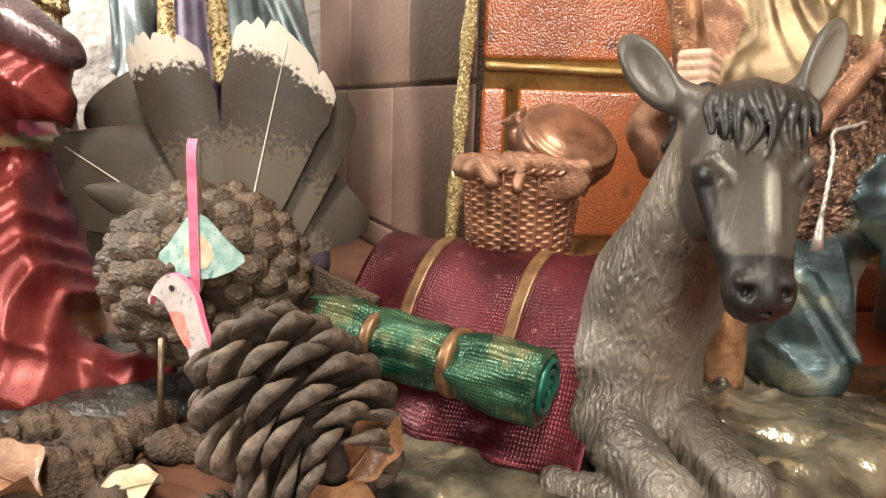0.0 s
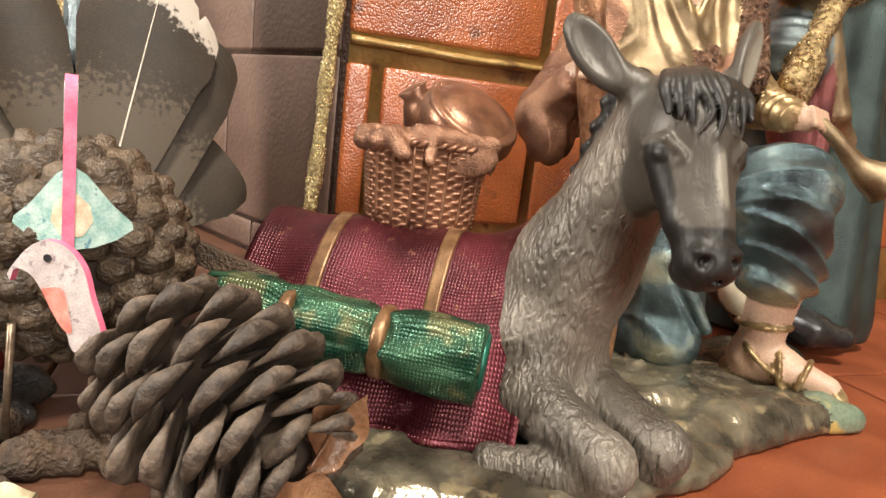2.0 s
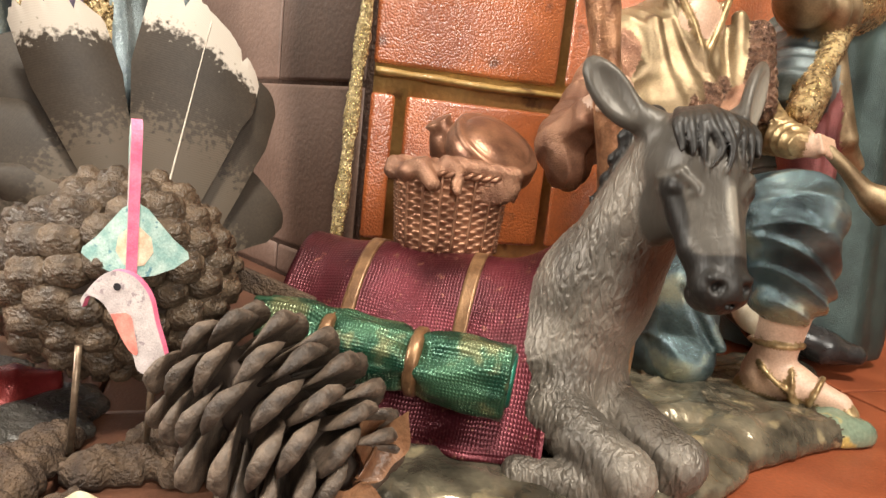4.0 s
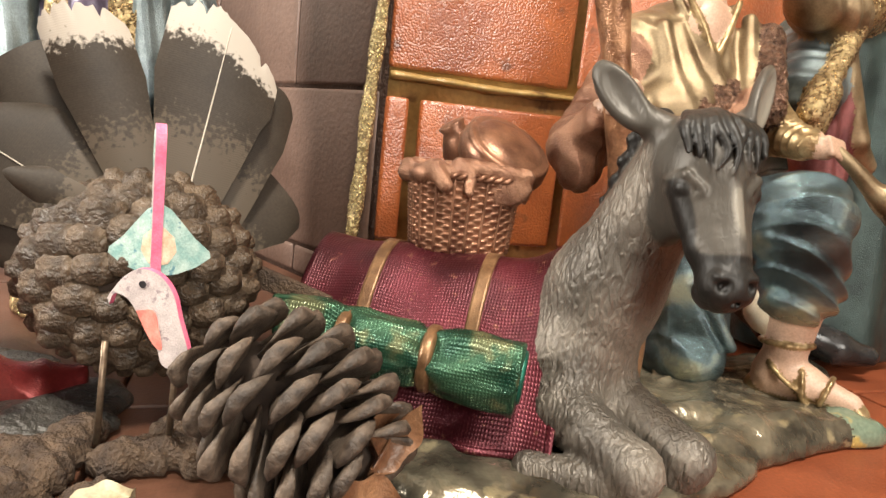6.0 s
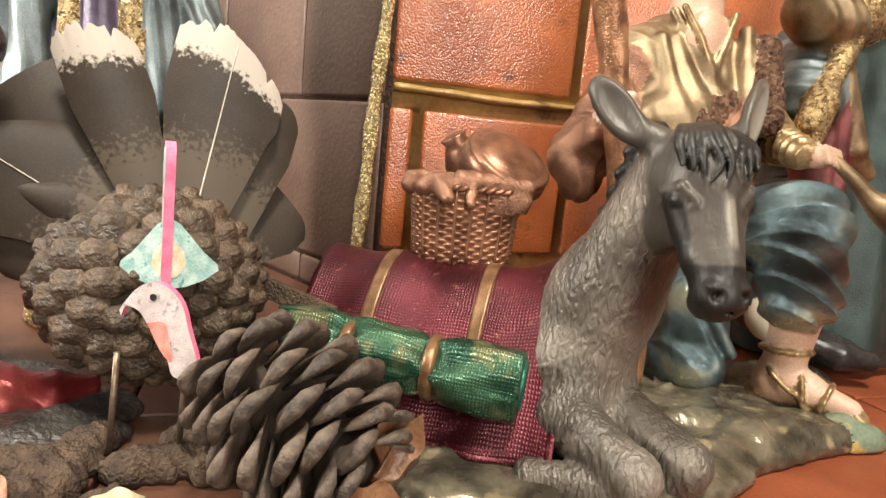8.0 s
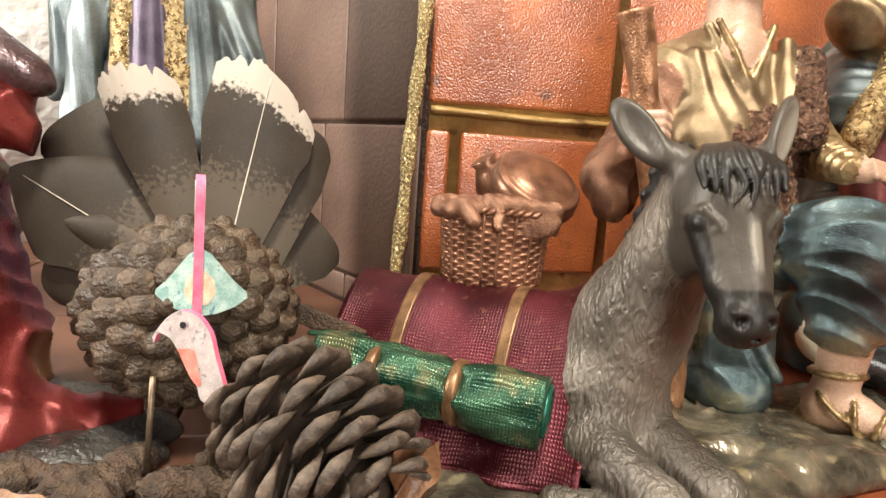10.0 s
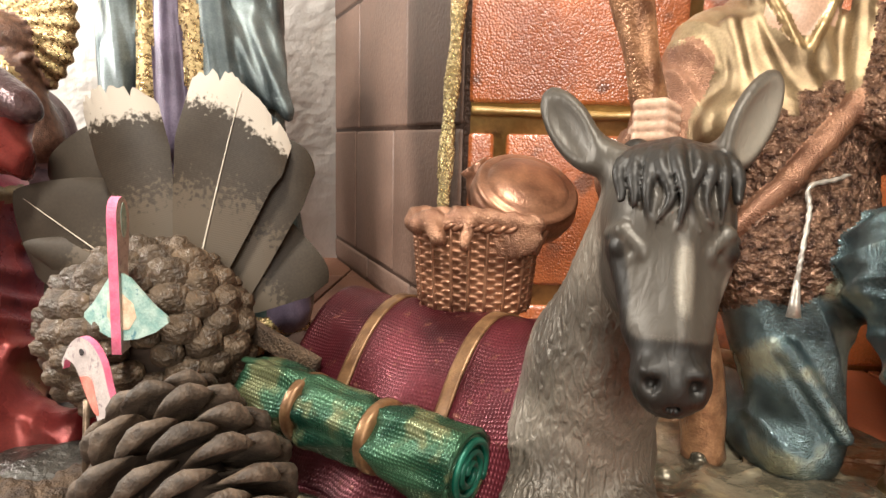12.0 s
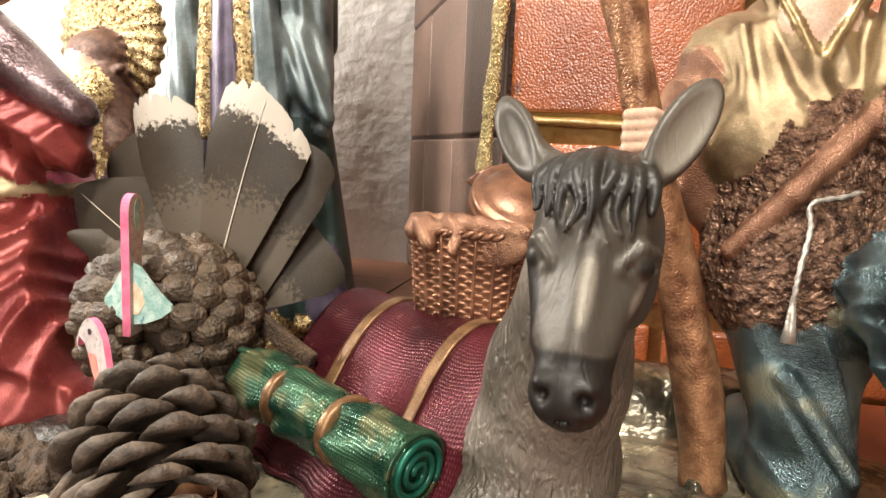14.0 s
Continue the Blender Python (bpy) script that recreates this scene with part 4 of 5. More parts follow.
for i in range(4):
    s.limb((0.0975, 0.2765, 0.1475 + 0.0041 * i), (0.1060, 0.2730, 0.1485 + 0.0040 * i), 0.0025, 0.0024, 2, 0.0003)
    s.limb((0.1060, 0.2730, 0.1485 + 0.0040 * i), (0.1120, 0.2770, 0.1470 + 0.0038 * i), 0.0024, 0.0019, 2, 0.0003)
# left arm resting over the knee
s.limb((0.200, 0.322, 0.184), (0.214, 0.300, 0.150), 0.0150, 0.0120, 3, 0.008)
s.limb((0.214, 0.300, 0.148), (0.2050, 0.268, 0.1425), 0.0120, 0.0080, 3, 0.006, crease((0.3, 1.0, 0.2), 0.0065, 0.0022, 0.4))
s.limb((0.2055, 0.268, 0.1425), (0.2120, 0.262, 0.1410), 0.0066, 0.0058, 2, 0.003)
for i in range(4):
    s.limb((0.2090 + 0.0028 * i, 0.2585, 0.1460 - 0.0006 * i), (0.2105 + 0.0030 * i, 0.2560, 0.1390 - 0.0010 * i), 0.0019, 0.0016, 2, 0.0008)
shepherd = s.skin("shepherd_figurine", [GOLD, TEAL, SKIN, SANDAL_GOLD, SHEEPSKIN, HAIR, COPPER_CLOTH], 0.0010, None, 0.006)
tagged(shepherd, "kneeling shepherd figurine in gold shirt and sheepskin vest", "figurine")

staff_path = spline([(0.1400, 0.2960, 0.010), (0.1340, 0.2930, 0.050), (0.1190, 0.2870, 0.105), (0.1055, 0.2830, 0.150), (0.0960, 0.2820, 0.188), (0.0910, 0.2820, 0.207)], 60)
staff_r = np.interp(np.arange(60), [0, 12, 30, 45, 55, 59], [0.0100, 0.0094, 0.0076, 0.0070, 0.0076, 0.0084])
staff = mesh_object("staff", *tube(staff_path, staff_r, 20, lambda i, a: 1 + 0.05 * math.sin(4 * a + 0.5 * i) + 0.06 * math.sin(2 * a + 0.19 * i)), WOOD_STAFF)
tagged(staff, "knotty copper brown wooden shepherd's staff", "staff")

cord = spline([(0.184, 0.284, 0.137), (0.172, 0.2755, 0.134), (0.161, 0.2720, 0.131), (0.161, 0.2700, 0.122), (0.158, 0.2655, 0.108), (0.157, 0.2650, 0.096)], 70)
tassel = mesh_object("tassel_cord", *tube(cord, 0.0009, 8, lambda i, a: 1 + 0.3 * math.sin(2 * a + 1.2 * i)), WHITE_CORD)
tagged(tassel, "white twisted cord with a tassel on the vest", "cord")
mesh_object("tassel", *tube([(0.157, 0.2650, 0.097), (0.157, 0.2648, 0.094), (0.157, 0.2646, 0.088), (0.157, 0.2644, 0.083)], [0.0008, 0.0014, 0.0019, 0.0027], 16, lambda i, a: 1 + 0.12 * math.sin(8 * a), up=(0, 1, 0)), WHITE_CORD, tassel)

horn_path = spline([(0.2140, 0.2590, 0.1420), (0.2240, 0.2540, 0.1330), (0.2330, 0.2500, 0.1240), (0.2400, 0.2470, 0.1190), (0.2470, 0.2440, 0.1160)], 30)
horn_r = np.interp(np.arange(30), [0, 8, 15, 20, 25, 29], [0.0028, 0.0036, 0.0048, 0.0070, 0.0088, 0.0108])
horn = mesh_object("gold_horn", *tube(horn_path, horn_r, 24), GOLD)
tagged(horn, "gold painted trumpet horn held in the hand", "horn")

# ---- standing robed figure in teal with red lining ----
s = Clay()
s.limb((0.335, 0.372, 0.02), (0.320, 0.372, 0.20), 0.060, 0.046, 0, 0.01, drape(0.33, 0.372, 9, 0.0020))
s.limb((0.270, 0.345, 0.195), (0.245, 0.315, 0.175), 0.024, 0.020, 1, 0.010, ripple((0.5, 0.4, 0.8), 0.012, 0.0010))
s.limb((0.266, 0.310, 0.208), (0.226, 0.290, 0.160), 0.0058, 0.0070, 2, 0.003)
s.limb((0.238, 0.294, 0.172), (0.232, 0.292, 0.152), 0.0085, 0.0070, 2, 0.004)
s.limb((0.262, 0.312, 0.208), (0.285, 0.310, 0.150), 0.0055, 0.0065, 3, 0.004)
s.limb((0.285, 0.312, 0.150), (0.300, 0.314, 0.136), 0.0065, 0.0060, 3, 0.004)
s.limb((0.262, 0.326, 0.178), (0.272, 0.320, 0.128), 0.0200, 0.0150, 4, 0.006, ripple((1.0, 0.2, 0.1), 0.011, 0.0010))
s.ball((0.252, 0.318, 0.222), (0.027, 0.020, 0.017), 3, 0.006, (0, 15, 0), ripple((1, 0.5, 0.5), 0.012, 0.0010))
s.limb((0.280, 0.330, 0.230), (0.330, 0.360, 0.240), 0.020, 0.022, 2, 0.006)
s.ball((0.318, 0.366, 0.285), (0.026, 0.028, 0.034), 5, 0.006)
s.limb((0.280, 0.350, 0.100), (0.262, 0.330, 0.050), 0.030, 0.024, 0, 0.012, ripple((0.8, 0.3, 0.3), 0.015, 0.0012))
s.limb((0.262, 0.322, 0.075), (0.252, 0.316, 0.040), 0.012, 0.014, 6, 0.006)
s.limb((0.270, 0.330, 0.030), (0.300, 0.308, 0.022), 0.0140, 0.0100, 7, 0.006)
s.limb((0.300, 0.308, 0.020), (0.318, 0.300, 0.018), 0.0100, 0.0070, 7, 0.006)
king = s.skin("teal_king_figurine", [TEAL_ROBE, BLUE, GOLD_LACE, GOLD, LINING, SKIN, IVORY, BLACK_BOOT], 0.0017, None, 0.006)
tagged(king, "standing king figurine in teal robe with gold lace", "figurine")

# ---- red robed figure ----
s = Clay()
rf = lambda x, y, z: 0.0055 * np.abs(np.sin(120 * (0.75 * x + 0.3 * y + 0.6 * z) + 1.2 * np.sin(45 * z - 30 * x))) + 0.0028 * np.abs(np.sin(190 * x - 100 * z + 1.6 * np.sin(60 * z + 40 * y))) - 0.004
s.limb((-0.220, 0.305, 0.030), (-0.238, 0.325, 0.110), 0.052, 0.044, 0, 0.015, rf)
s.limb((-0.190, 0.262, 0.010), (-0.135, 0.288, 0.010), 0.016, 0.013, 0, 0.014, rf)
s.limb((-0.184, 0.276, 0.030), (-0.206, 0.284, 0.080), 0.024, 0.024, 0, 0.014, rf)
s.limb((-0.205, 0.258, 0.012), (-0.170, 0.262, 0.012), 0.014, 0.012, 0, 0.012)
s.limb((-0.238, 0.322, 0.116), (-0.240, 0.317, 0.156), 0.043, 0.035, 0, 0.008, rf)
s.limb((-0.237, 0.322, 0.096), (-0.237, 0.322, 0.106), 0.0445, 0.0440, 3, 0.003, ripple((0.6, 0.3, 0.9), 0.010, 0.0008))
band((-0.237, 0.322, 0.112), (0, 0.05, 1), 0.0420, 32, 0.0052, 2)
band((-0.236, 0.320, 0.088), (0, 0.05, 1), 0.0440, 32, 0.0060, 2)
s.limb((-0.240, 0.316, 0.158), (-0.184, 0.306, 0.139), 0.032, 0.017, 0, 0.010, rf)
s.limb((-0.268, 0.308, 0.207), (-0.172, 0.304, 0.157), 0.024, 0.010, 1, 0.004, ripple((0.5, 0.2, 0.9), 0.020, 0.0014))
s.ball((-0.212, 0.280, 0.092), (0.012, 0.010, 0.011), 2, 0.004)
s.ball((-0.208, 0.262, 0.082), (0.008, 0.007, 0.018), 4, 0.003)
s.ball((-0.262, 0.330, 0.245), (0.026, 0.028, 0.032), 5, 0.006)
redking = s.skin("red_king_figurine", [RED, MAROON, GOLD, PINK, IVORY, SKIN], 0.0017, None, 0.004)
tagged(redking, "kneeling king figurine in red robe and maroon mantle", "figurine")
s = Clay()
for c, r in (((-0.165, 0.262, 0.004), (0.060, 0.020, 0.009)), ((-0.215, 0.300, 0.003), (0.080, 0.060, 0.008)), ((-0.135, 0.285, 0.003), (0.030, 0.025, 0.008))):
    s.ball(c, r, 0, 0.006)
tagged(s.skin("dark_base", [SHADED_DARK_ROCK], 0.0017, crag, 0.0005), "dark grey rock base of the red figurine", "rock base")

# ---- far figure with a gold ruff ----
s = Clay()
s.limb((-0.3470, 0.520, 0.03), (-0.3420, 0.520, 0.14), 0.060, 0.045, 0, 0.01, drape(-0.342, 0.52, 8, 0.002))
s.ball((-0.3380, 0.522, 0.228), (0.068, 0.016, 0.062), 1, 0.004, (0, 0, -15), lambda x, y, z: 0.0016 * np.sin(30 * np.arctan2(z - 0.228, x + 0.338)))
s.ball((-0.3370, 0.500, 0.195), (0.024, 0.024, 0.028), 2, 0.005)
s.ball((-0.3320, 0.503, 0.212), (0.028, 0.024, 0.020), 3, 0.005)
s.ball((-0.3220, 0.484, 0.178), (0.018, 0.015, 0.020), 1, 0.004, (0, 0, 0), curl)
s.limb((-0.3140, 0.492, 0.190), (-0.3080, 0.500, 0.140), 0.014, 0.020, 3, 0.006)
s.limb((-0.3320, 0.490, 0.150), (-0.3370, 0.490, 0.060), 0.022, 0.024, 1, 0.006, curl)
s.ball((-0.3000, 0.486, 0.199), (0.006, 0.004, 0.004), 3, 0.003)
far = s.skin("gold_ruff_figurine", [MAROON, GOLD_LACE, SKIN, HAIR], 0.0020, None, 0.0)
tagged(far, "bearded figurine with a ribbed gold ruff", "figurine")

# ---- robed figure in blue cloak and gold borders ----
s = Clay()
s.limb((-0.150, 0.440, 0.010), (-0.150, 0.440, 0.200), 0.043, 0.036, 1, 0.006, drape(-0.15, 0.44, 14, 0.0016))
s.limb((-0.150, 0.440, 0.004), (-0.150, 0.440, 0.012), 0.046, 0.045, 2, 0.004)
for sx in (-1, 1):
    s.limb((-0.150 + sx * 0.036, 0.435, 0.240), (-0.150 + sx * 0.046, 0.430, 0.170), 0.022, 0.014, 0, 0.008, ripple((1.0, 0.3, 0.12), 0.013, 0.0014))
    s.limb((-0.150 + sx * 0.046, 0.430, 0.170), (-0.150 + sx * 0.056, 0.426, 0.155), 0.012, 0.005, 0, 0.006)
    s.limb((-0.148 + sx * 0.010, 0.400, 0.260), (-0.146 + sx * 0.017, 0.398, 0.150), 0.0055, 0.0062, 2, 0.003)
    s.limb((-0.150 + sx * 0.026, 0.404, 0.250), (-0.150 + sx * 0.034, 0.402, 0.135), 0.0085, 0.0110, 0, 0.004, ripple((1.0, 0.3, 0.12), 0.011, 0.0010))
    s.limb((-0.155 + sx * 0.034, 0.455, 0.300), (-0.156 + sx * 0.042, 0.460, 0.215), 0.022, 0.015, 3, 0.006)
s.limb((-0.112, 0.424, 0.200), (-0.080, 0.404, 0.161), 0.020, 0.0060, 0, 0.010, ripple((1.0, 0.3, 0.4), 0.012, 0.0014))
s.limb((-0.120, 0.436, 0.150), (-0.104, 0.440, 0.040), 0.026, 0.030, 3, 0.010, ripple((1.0, 0.3, 0.12), 0.015, 0.0016))
s.limb((-0.092, 0.424, 0.070), (-0.086, 0.422, 0.034), 0.010, 0.014, 1, 0.006)
s.limb((-0.100, 0.412, 0.024), (-0.080, 0.430, 0.024), 0.006, 0.006, 2, 0.004)
s.limb((-0.147, 0.404, 0.26), (-0.146, 0.402, 0.14), 0.010, 0.012, 1, 0.003)
s.ball((-0.160, 0.398, 0.245), (0.009, 0.008, 0.011), 2, 0.003)
s.ball((-0.128, 0.398, 0.246), (0.009, 0.008, 0.009), 2, 0.003)
s.limb((-0.150, 0.440, 0.20), (-0.150, 0.440, 0.31), 0.040, 0.030, 0, 0.008)
s.ball((-0.150, 0.436, 0.350), (0.022, 0.024, 0.028), 4, 0.006)
robed = s.skin("blue_robed_figurine", [BLUE, PURPLE, GOLD_LACE, TEAL_ROBE, SKIN], 0.0017, None, 0.001)
tagged(robed, "standing figurine in blue cloak with gold borders", "figurine")


# ---- loose pine cone ----
def scale_mesh(name, length, width, thick, mat, curl_up, seed):
    """A spoon-shaped woody scale pointing along +x with a thick rounded, worn tip."""
    rough = random.Random(seed)
    verts, faces = [], []
    steps = (0.0, 0.22, 0.42, 0.58, 0.72, 0.83, 0.91, 0.965, 1.0)
    nu, nv = len(steps), 10
    for t in steps:
        w = width * (0.32 + 0.68 * math.sin(min(1, t * 1.1) * math.pi * 0.5))
        if t > 0.70:
            w *= math.sqrt(max(0.05, 1 - ((t - 0.70) / 0.303) ** 2))
        h = thick * (0.50 + 0.80 * math.exp(-((t - 0.90) / 0.16) ** 2)) * (0.55 if t > 0.99 else 1)
        for j in range(nv):
            a = 2 * math.pi * j / nv
            verts.append((length * t + rough.uniform(-0.0003, 0.0003), w * math.cos(a) * rough.uniform(0.96, 1.04), h * math.sin(a) * rough.uniform(0.92, 1.08) + curl_up * length * t * t - 0.12 * w * math.cos(2 * a) * t))
    for i in range(nu - 1):
        for j in range(nv):
            k = (j + 1) % nv
            faces.append((i * nv + j, i * nv + k, (i + 1) * nv + k, (i + 1) * nv + j))
    faces.append(tuple(range(nv))[::-1])
    faces.append(tuple((nu - 1) * nv + j for j in range(nv)))
    ob = mesh_object(name, verts, faces, mat)
    me = ob.data
    bpy.data.objects.remove(ob)
    return me


def frame_from(x_axis, up):
    x = Vector(x_axis).normalized()
    y = Vector(up).cross(x).normalized()
    z = x.cross(y)
    return Matrix((x, y, z)).transposed().to_4x4()


C0, C1 = Vector((-0.070, 0.222, 0.0505)), Vector((-0.026, 0.174, 0.0290))
core_path = [C0 + (C1 - C0) * t for t in np.linspace(0, 1, 16)]
core_r = [0.010 * math.sin(math.pi * (0.12 + 0.80 * t)) + 0.002 for t in np.linspace(0, 1, 16)]
cone = mesh_object("pine_cone", *tube([tuple(p) for p in core_path], core_r, 16), CONE_CORE)
tagged(cone, "open brown pine cone lying on the hearth", "pine cone")
cone_scales = [scale_mesh("scale", 0.0205, 0.0080, 0.0016, CONE, 0.12, q) for q in range(4)]
caxis = (C1 - C0).normalized()
cside = caxis.cross(Vector((0, 0, 1))).normalized()
cup = cside.cross(caxis)
COUNT = 66
jit = random.Random(5)
for i in range(COUNT):
    t = (i + 0.5) / COUNT
    a = i * 2.39996
    out = math.cos(a) * cside + math.sin(a) * cup
    r = 0.012 * math.sin(math.pi * (0.14 + 0.78 * t))
    lean = 1.18 - 0.62 * t + jit.uniform(-0.08, 0.08)
    way = out * math.sin(lean) + caxis * math.cos(lean)
    size = 0.62 + 0.55 * math.sin(math.pi * (0.12 + 0.70 * t))
    ob = new("scale", cone_scales[i % 4])
    ob.parent = cone
    ob.matrix_basis = Matrix.Translation(C0 + (C1 - C0) * (0.02 + 0.86 * t) + out * r * 0.7) @ frame_from(way, out) @ Matrix.Rotation(jit.uniform(-0.15, 0.15), 4, "X") @ Matrix.Scale(size * 1.12, 4)

# ---- turkey ornament ----
turkey = new("turkey_ornament")
turkey.location = (-0.093, 0.255, 0.0)
tagged(turkey, "pine cone turkey ornament with feather tail and card head", "ornament")
T0 = Vector((-0.093, 0.255, 0.0))


def local(p):
    return Vector(p) - T0


BODY = Vector((-0.0085, 0.0240, 0.0610))
bm = bmesh.new()
bmesh.ops.create_uvsphere(bm, u_segments=24, v_segments=16, radius=1.0, matrix=Matrix.Translation(BODY) @ Matrix.Diagonal((0.0365, 0.0290, 0.0330, 1)))
cone_body = part("pine_cone_body", bm, CONE_CORE, turkey, "closed knobbly brown pine cone")


def knob_mesh(seed):
    """A swollen woody scale end: a worn lozenge with ridges and a raised boss."""
    rough = random.Random(seed)
    verts, faces = [], []
    rings, sides = 7, 12
    for i in range(rings):
        t = i / (rings - 1)
        rr = math.cos(t * math.pi * 0.48)
        for j in range(sides):
            a = 2 * math.pi * j / sides
            lob = 1 + 0.06 * math.cos(2 * a) - 0.06 * math.cos(4 * a) + rough.uniform(-0.06, 0.06)
            up = 0.85 * math.sin(t * math.pi * 0.5) ** 0.8 + (0.20 if i >= 5 else 0) - (0.08 if i == 4 else 0) + rough.uniform(-0.03, 0.03)
            verts.append((up, rr * lob * math.cos(a), rr * lob * 0.86 * math.sin(a)))
    for i in range(rings - 1):
        for j in range(sides):
            k = (j + 1) % sides
            faces.append((i * sides + j, i * sides + k, (i + 1) * sides + k, (i + 1) * sides + j))
    faces.append(tuple((rings - 1) * sides + j for j in range(sides)))
    ob = mesh_object("scale", verts, faces, KNOB)
    me = ob.data
    bpy.data.objects.remove(ob)
    return me


knobs = [knob_mesh(q) for q in range(5)]
pole = Vector((0.18, -0.93, 0.05)).normalized()
e1 = pole.cross(Vector((0, 0, 1))).normalized()
e2 = e1.cross(pole)
KN = 104
for i in range(KN):
    c = 1 - 1.75 * (i + 0.5) / KN
    sn = math.sqrt(1 - c * c)
    a = i * 2.39996
    d = pole * c + e1 * (sn * math.cos(a)) + e2 * (sn * math.sin(a))
    p = BODY + Vector((d.x * 0.0380, d.y * 0.0300, d.z * 0.0340))
    size = 0.0071 * (0.72 + 0.42 * sn) * jit.uniform(0.9, 1.12)
    way = (d * 1.0 + pole * 0.35).normalized()
    ob = new("scale", knobs[jit.randrange(5)])
    ob.parent = cone_body
    ob.matrix_basis = Matrix.Translation(p) @ frame_from(way, e2 if abs(way.dot(e2)) < 0.9 else e1) @ Matrix.Diagonal((size * 1.0, size * 1.08, size * 1.16, 1))


def feather(base, tip, width, mat, facing=(0.1, -1, 0.2), blunt=0.5, bend=0.006, quill=True, slant=0.0, frayed=(), power=5.0):
    """A broad tail feather from base to tip: a smooth cupped blade, its tip slanted and split where frayed, and its quill."""
    base, tip = Vector(base), Vector(tip)
    along = (tip - base)
    length = along.length
    m = Matrix.Translation(base - T0) @ frame_from(along, facing)
    nu, nv = 40, 33
    verts, uvs, faces = [], [], []
    rag = random.Random(int(1e4 * abs(tip.x)))
    notch = [rag.uniform(-0.0009, 0.0006) for _ in range(nv)]
    for side in (0, 1):
        for i in range(nu):
            t = i / (nu - 1)
            w = width * 0.5 * min(1, 0.20 + 1.05 * t ** 0.75)
            edge = max(0.0, (t - 0.55) / 0.45)
            for j in range(nv):
                v = 2 * j / (nv - 1) - 1
                x = length * t * (1 - 0.28 * blunt * abs(v) ** power * edge) - slant * length * edge * max(0.0, 0.25 - v)
                if frayed and i > nu - 3:
                    x += notch[j]
                for at in frayed:
                    x -= 0.0050 * max(0.0, 1 - abs(v - at) / 0.07) * max(0.0, (t - 0.9) / 0.1)
                z = -bend * v * v * t - bend * 1.2 * t * t - 0.0005 * side
                verts.append((x, w * v, z))
                uvs.append((j / (nv - 1), x / length + slant * edge * max(0.0, 0.25 - v)))
    off = nu * nv
    for i in range(nu - 1):
        for j in range(nv - 1):
            q = (i * nv + j, i * nv + j + 1, (i + 1) * nv + j + 1, (i + 1) * nv + j)
            faces.append(q)
            faces.append(tuple(off + k for k in q)[::-1])
    ob = mesh_object("tail_feather", verts, faces, mat, turkey, uvs=uvs)
    ob.matrix_basis = m
    if quill:
        path = [(length * t, 0.0, 0.0007 - bend * 1.2 * t * t) for t in np.linspace(-0.05, 0.93, 24)]
        mesh_object("quill", *tube(path, np.linspace(0.0006, 0.00015, 24), 8), QUILL, ob, "pale feather shaft")
    return ob


feather((-0.098, 0.300, 0.068), (-0.134, 0.306, 0.168), 0.034, FEATHER, blunt=0.25, quill=False, slant=0.05, frayed=(-0.45, 0.1, 0.6))
feather((-0.092, 0.298, 0.068), (-0.071, 0.311, 0.173), 0.052, FEATHER, blunt=0.2, slant=0.15, frayed=(-0.62, 0.45, 0.72))
feather((-0.080, 0.305, 0.060), (-0.057, 0.321, 0.148), 0.038, FEATHER_DARK, blunt=0.35, slant=0.04, quill=False)
feather((-0.084, 0.306, 0.064), (-0.046, 0.324, 0.098), 0.046, FEATHER_DARK, blunt=0.4, quill=False)
feather((-0.098, 0.306, 0.066), (-0.164, 0.322, 0.145), 0.046, FEATHER_DARK, blunt=0.25, quill=False)
feather((-0.098, 0.301, 0.066), (-0.184, 0.306, 0.118), 0.056, FEATHER_DARK, blunt=1.0, power=1.3)
feather((-0.100, 0.303, 0.062), (-0.170, 0.306, 0.080), 0.044, FEATHER_DARK, blunt=0.5, quill=False)
feather((-0.112, 0.272, 0.088), (-0.146, 0.264, 0.100), 0.014, FEATHER_DARK, blunt=1.2, bend=0.003, quill=False, power=1.6)


def plate(name, outline, thick, m, face_mat, edge_mat, parent, label=""):
    """A flat cut-out board: smooth outline in its own plane, face colour and edge colour."""
    n = len(outline)
    verts = [(x, z, -thick / 2) for x, z in outline] + [(x, z, thick / 2) for x, z in outline]
    faces = [tuple(range(n))[::-1], tuple(range(n, 2 * n))] + [(j, (j + 1) % n, n + (j + 1) % n, n + j) for j in range(n)]
    ob = mesh_object(name, verts, faces, [face_mat, edge_mat], parent, label, smooth=False, index=[0, 0] + [1] * n)
    ob.matrix_basis = m
    return ob


def upright(p, normal):
    """A pose whose local x runs level, y up and z along the level normal."""
    nrm = Vector(normal).normalized()
    yy = Vector((0, 0, 1))
    xx = yy.cross(nrm).normalized()
    nrm = xx.cross(yy)
    return Matrix.Translation(local(p)) @ Matrix((xx, yy, nrm)).transposed().to_4x4()


HEAD_N = (-0.42, -0.90, 0)
head_line = spline([(-0.0135, -0.0040, 0), (-0.0120, -0.0015, 0), (-0.0075, 0.0040, 0), (-0.0020, 0.0072, 0), (0.0045, 0.0060, 0), (0.0095, 0.0005, 0), (0.0120, -0.0080, 0), (0.0150, -0.0170, 0), (0.0160, -0.0240, 0),
                    (0.0070, -0.0245, 0), (0.0045, -0.0190, 0), (0.0010, -0.0140, 0), (-0.0030, -0.0075, 0), (-0.0065, -0.0032, 0), (-0.0110, -0.0022, 0), (-0.0128, -0.0060, 0)], 70)[:, :2]
head_m = upright((-0.0920, 0.2215, 0.0690), HEAD_N)
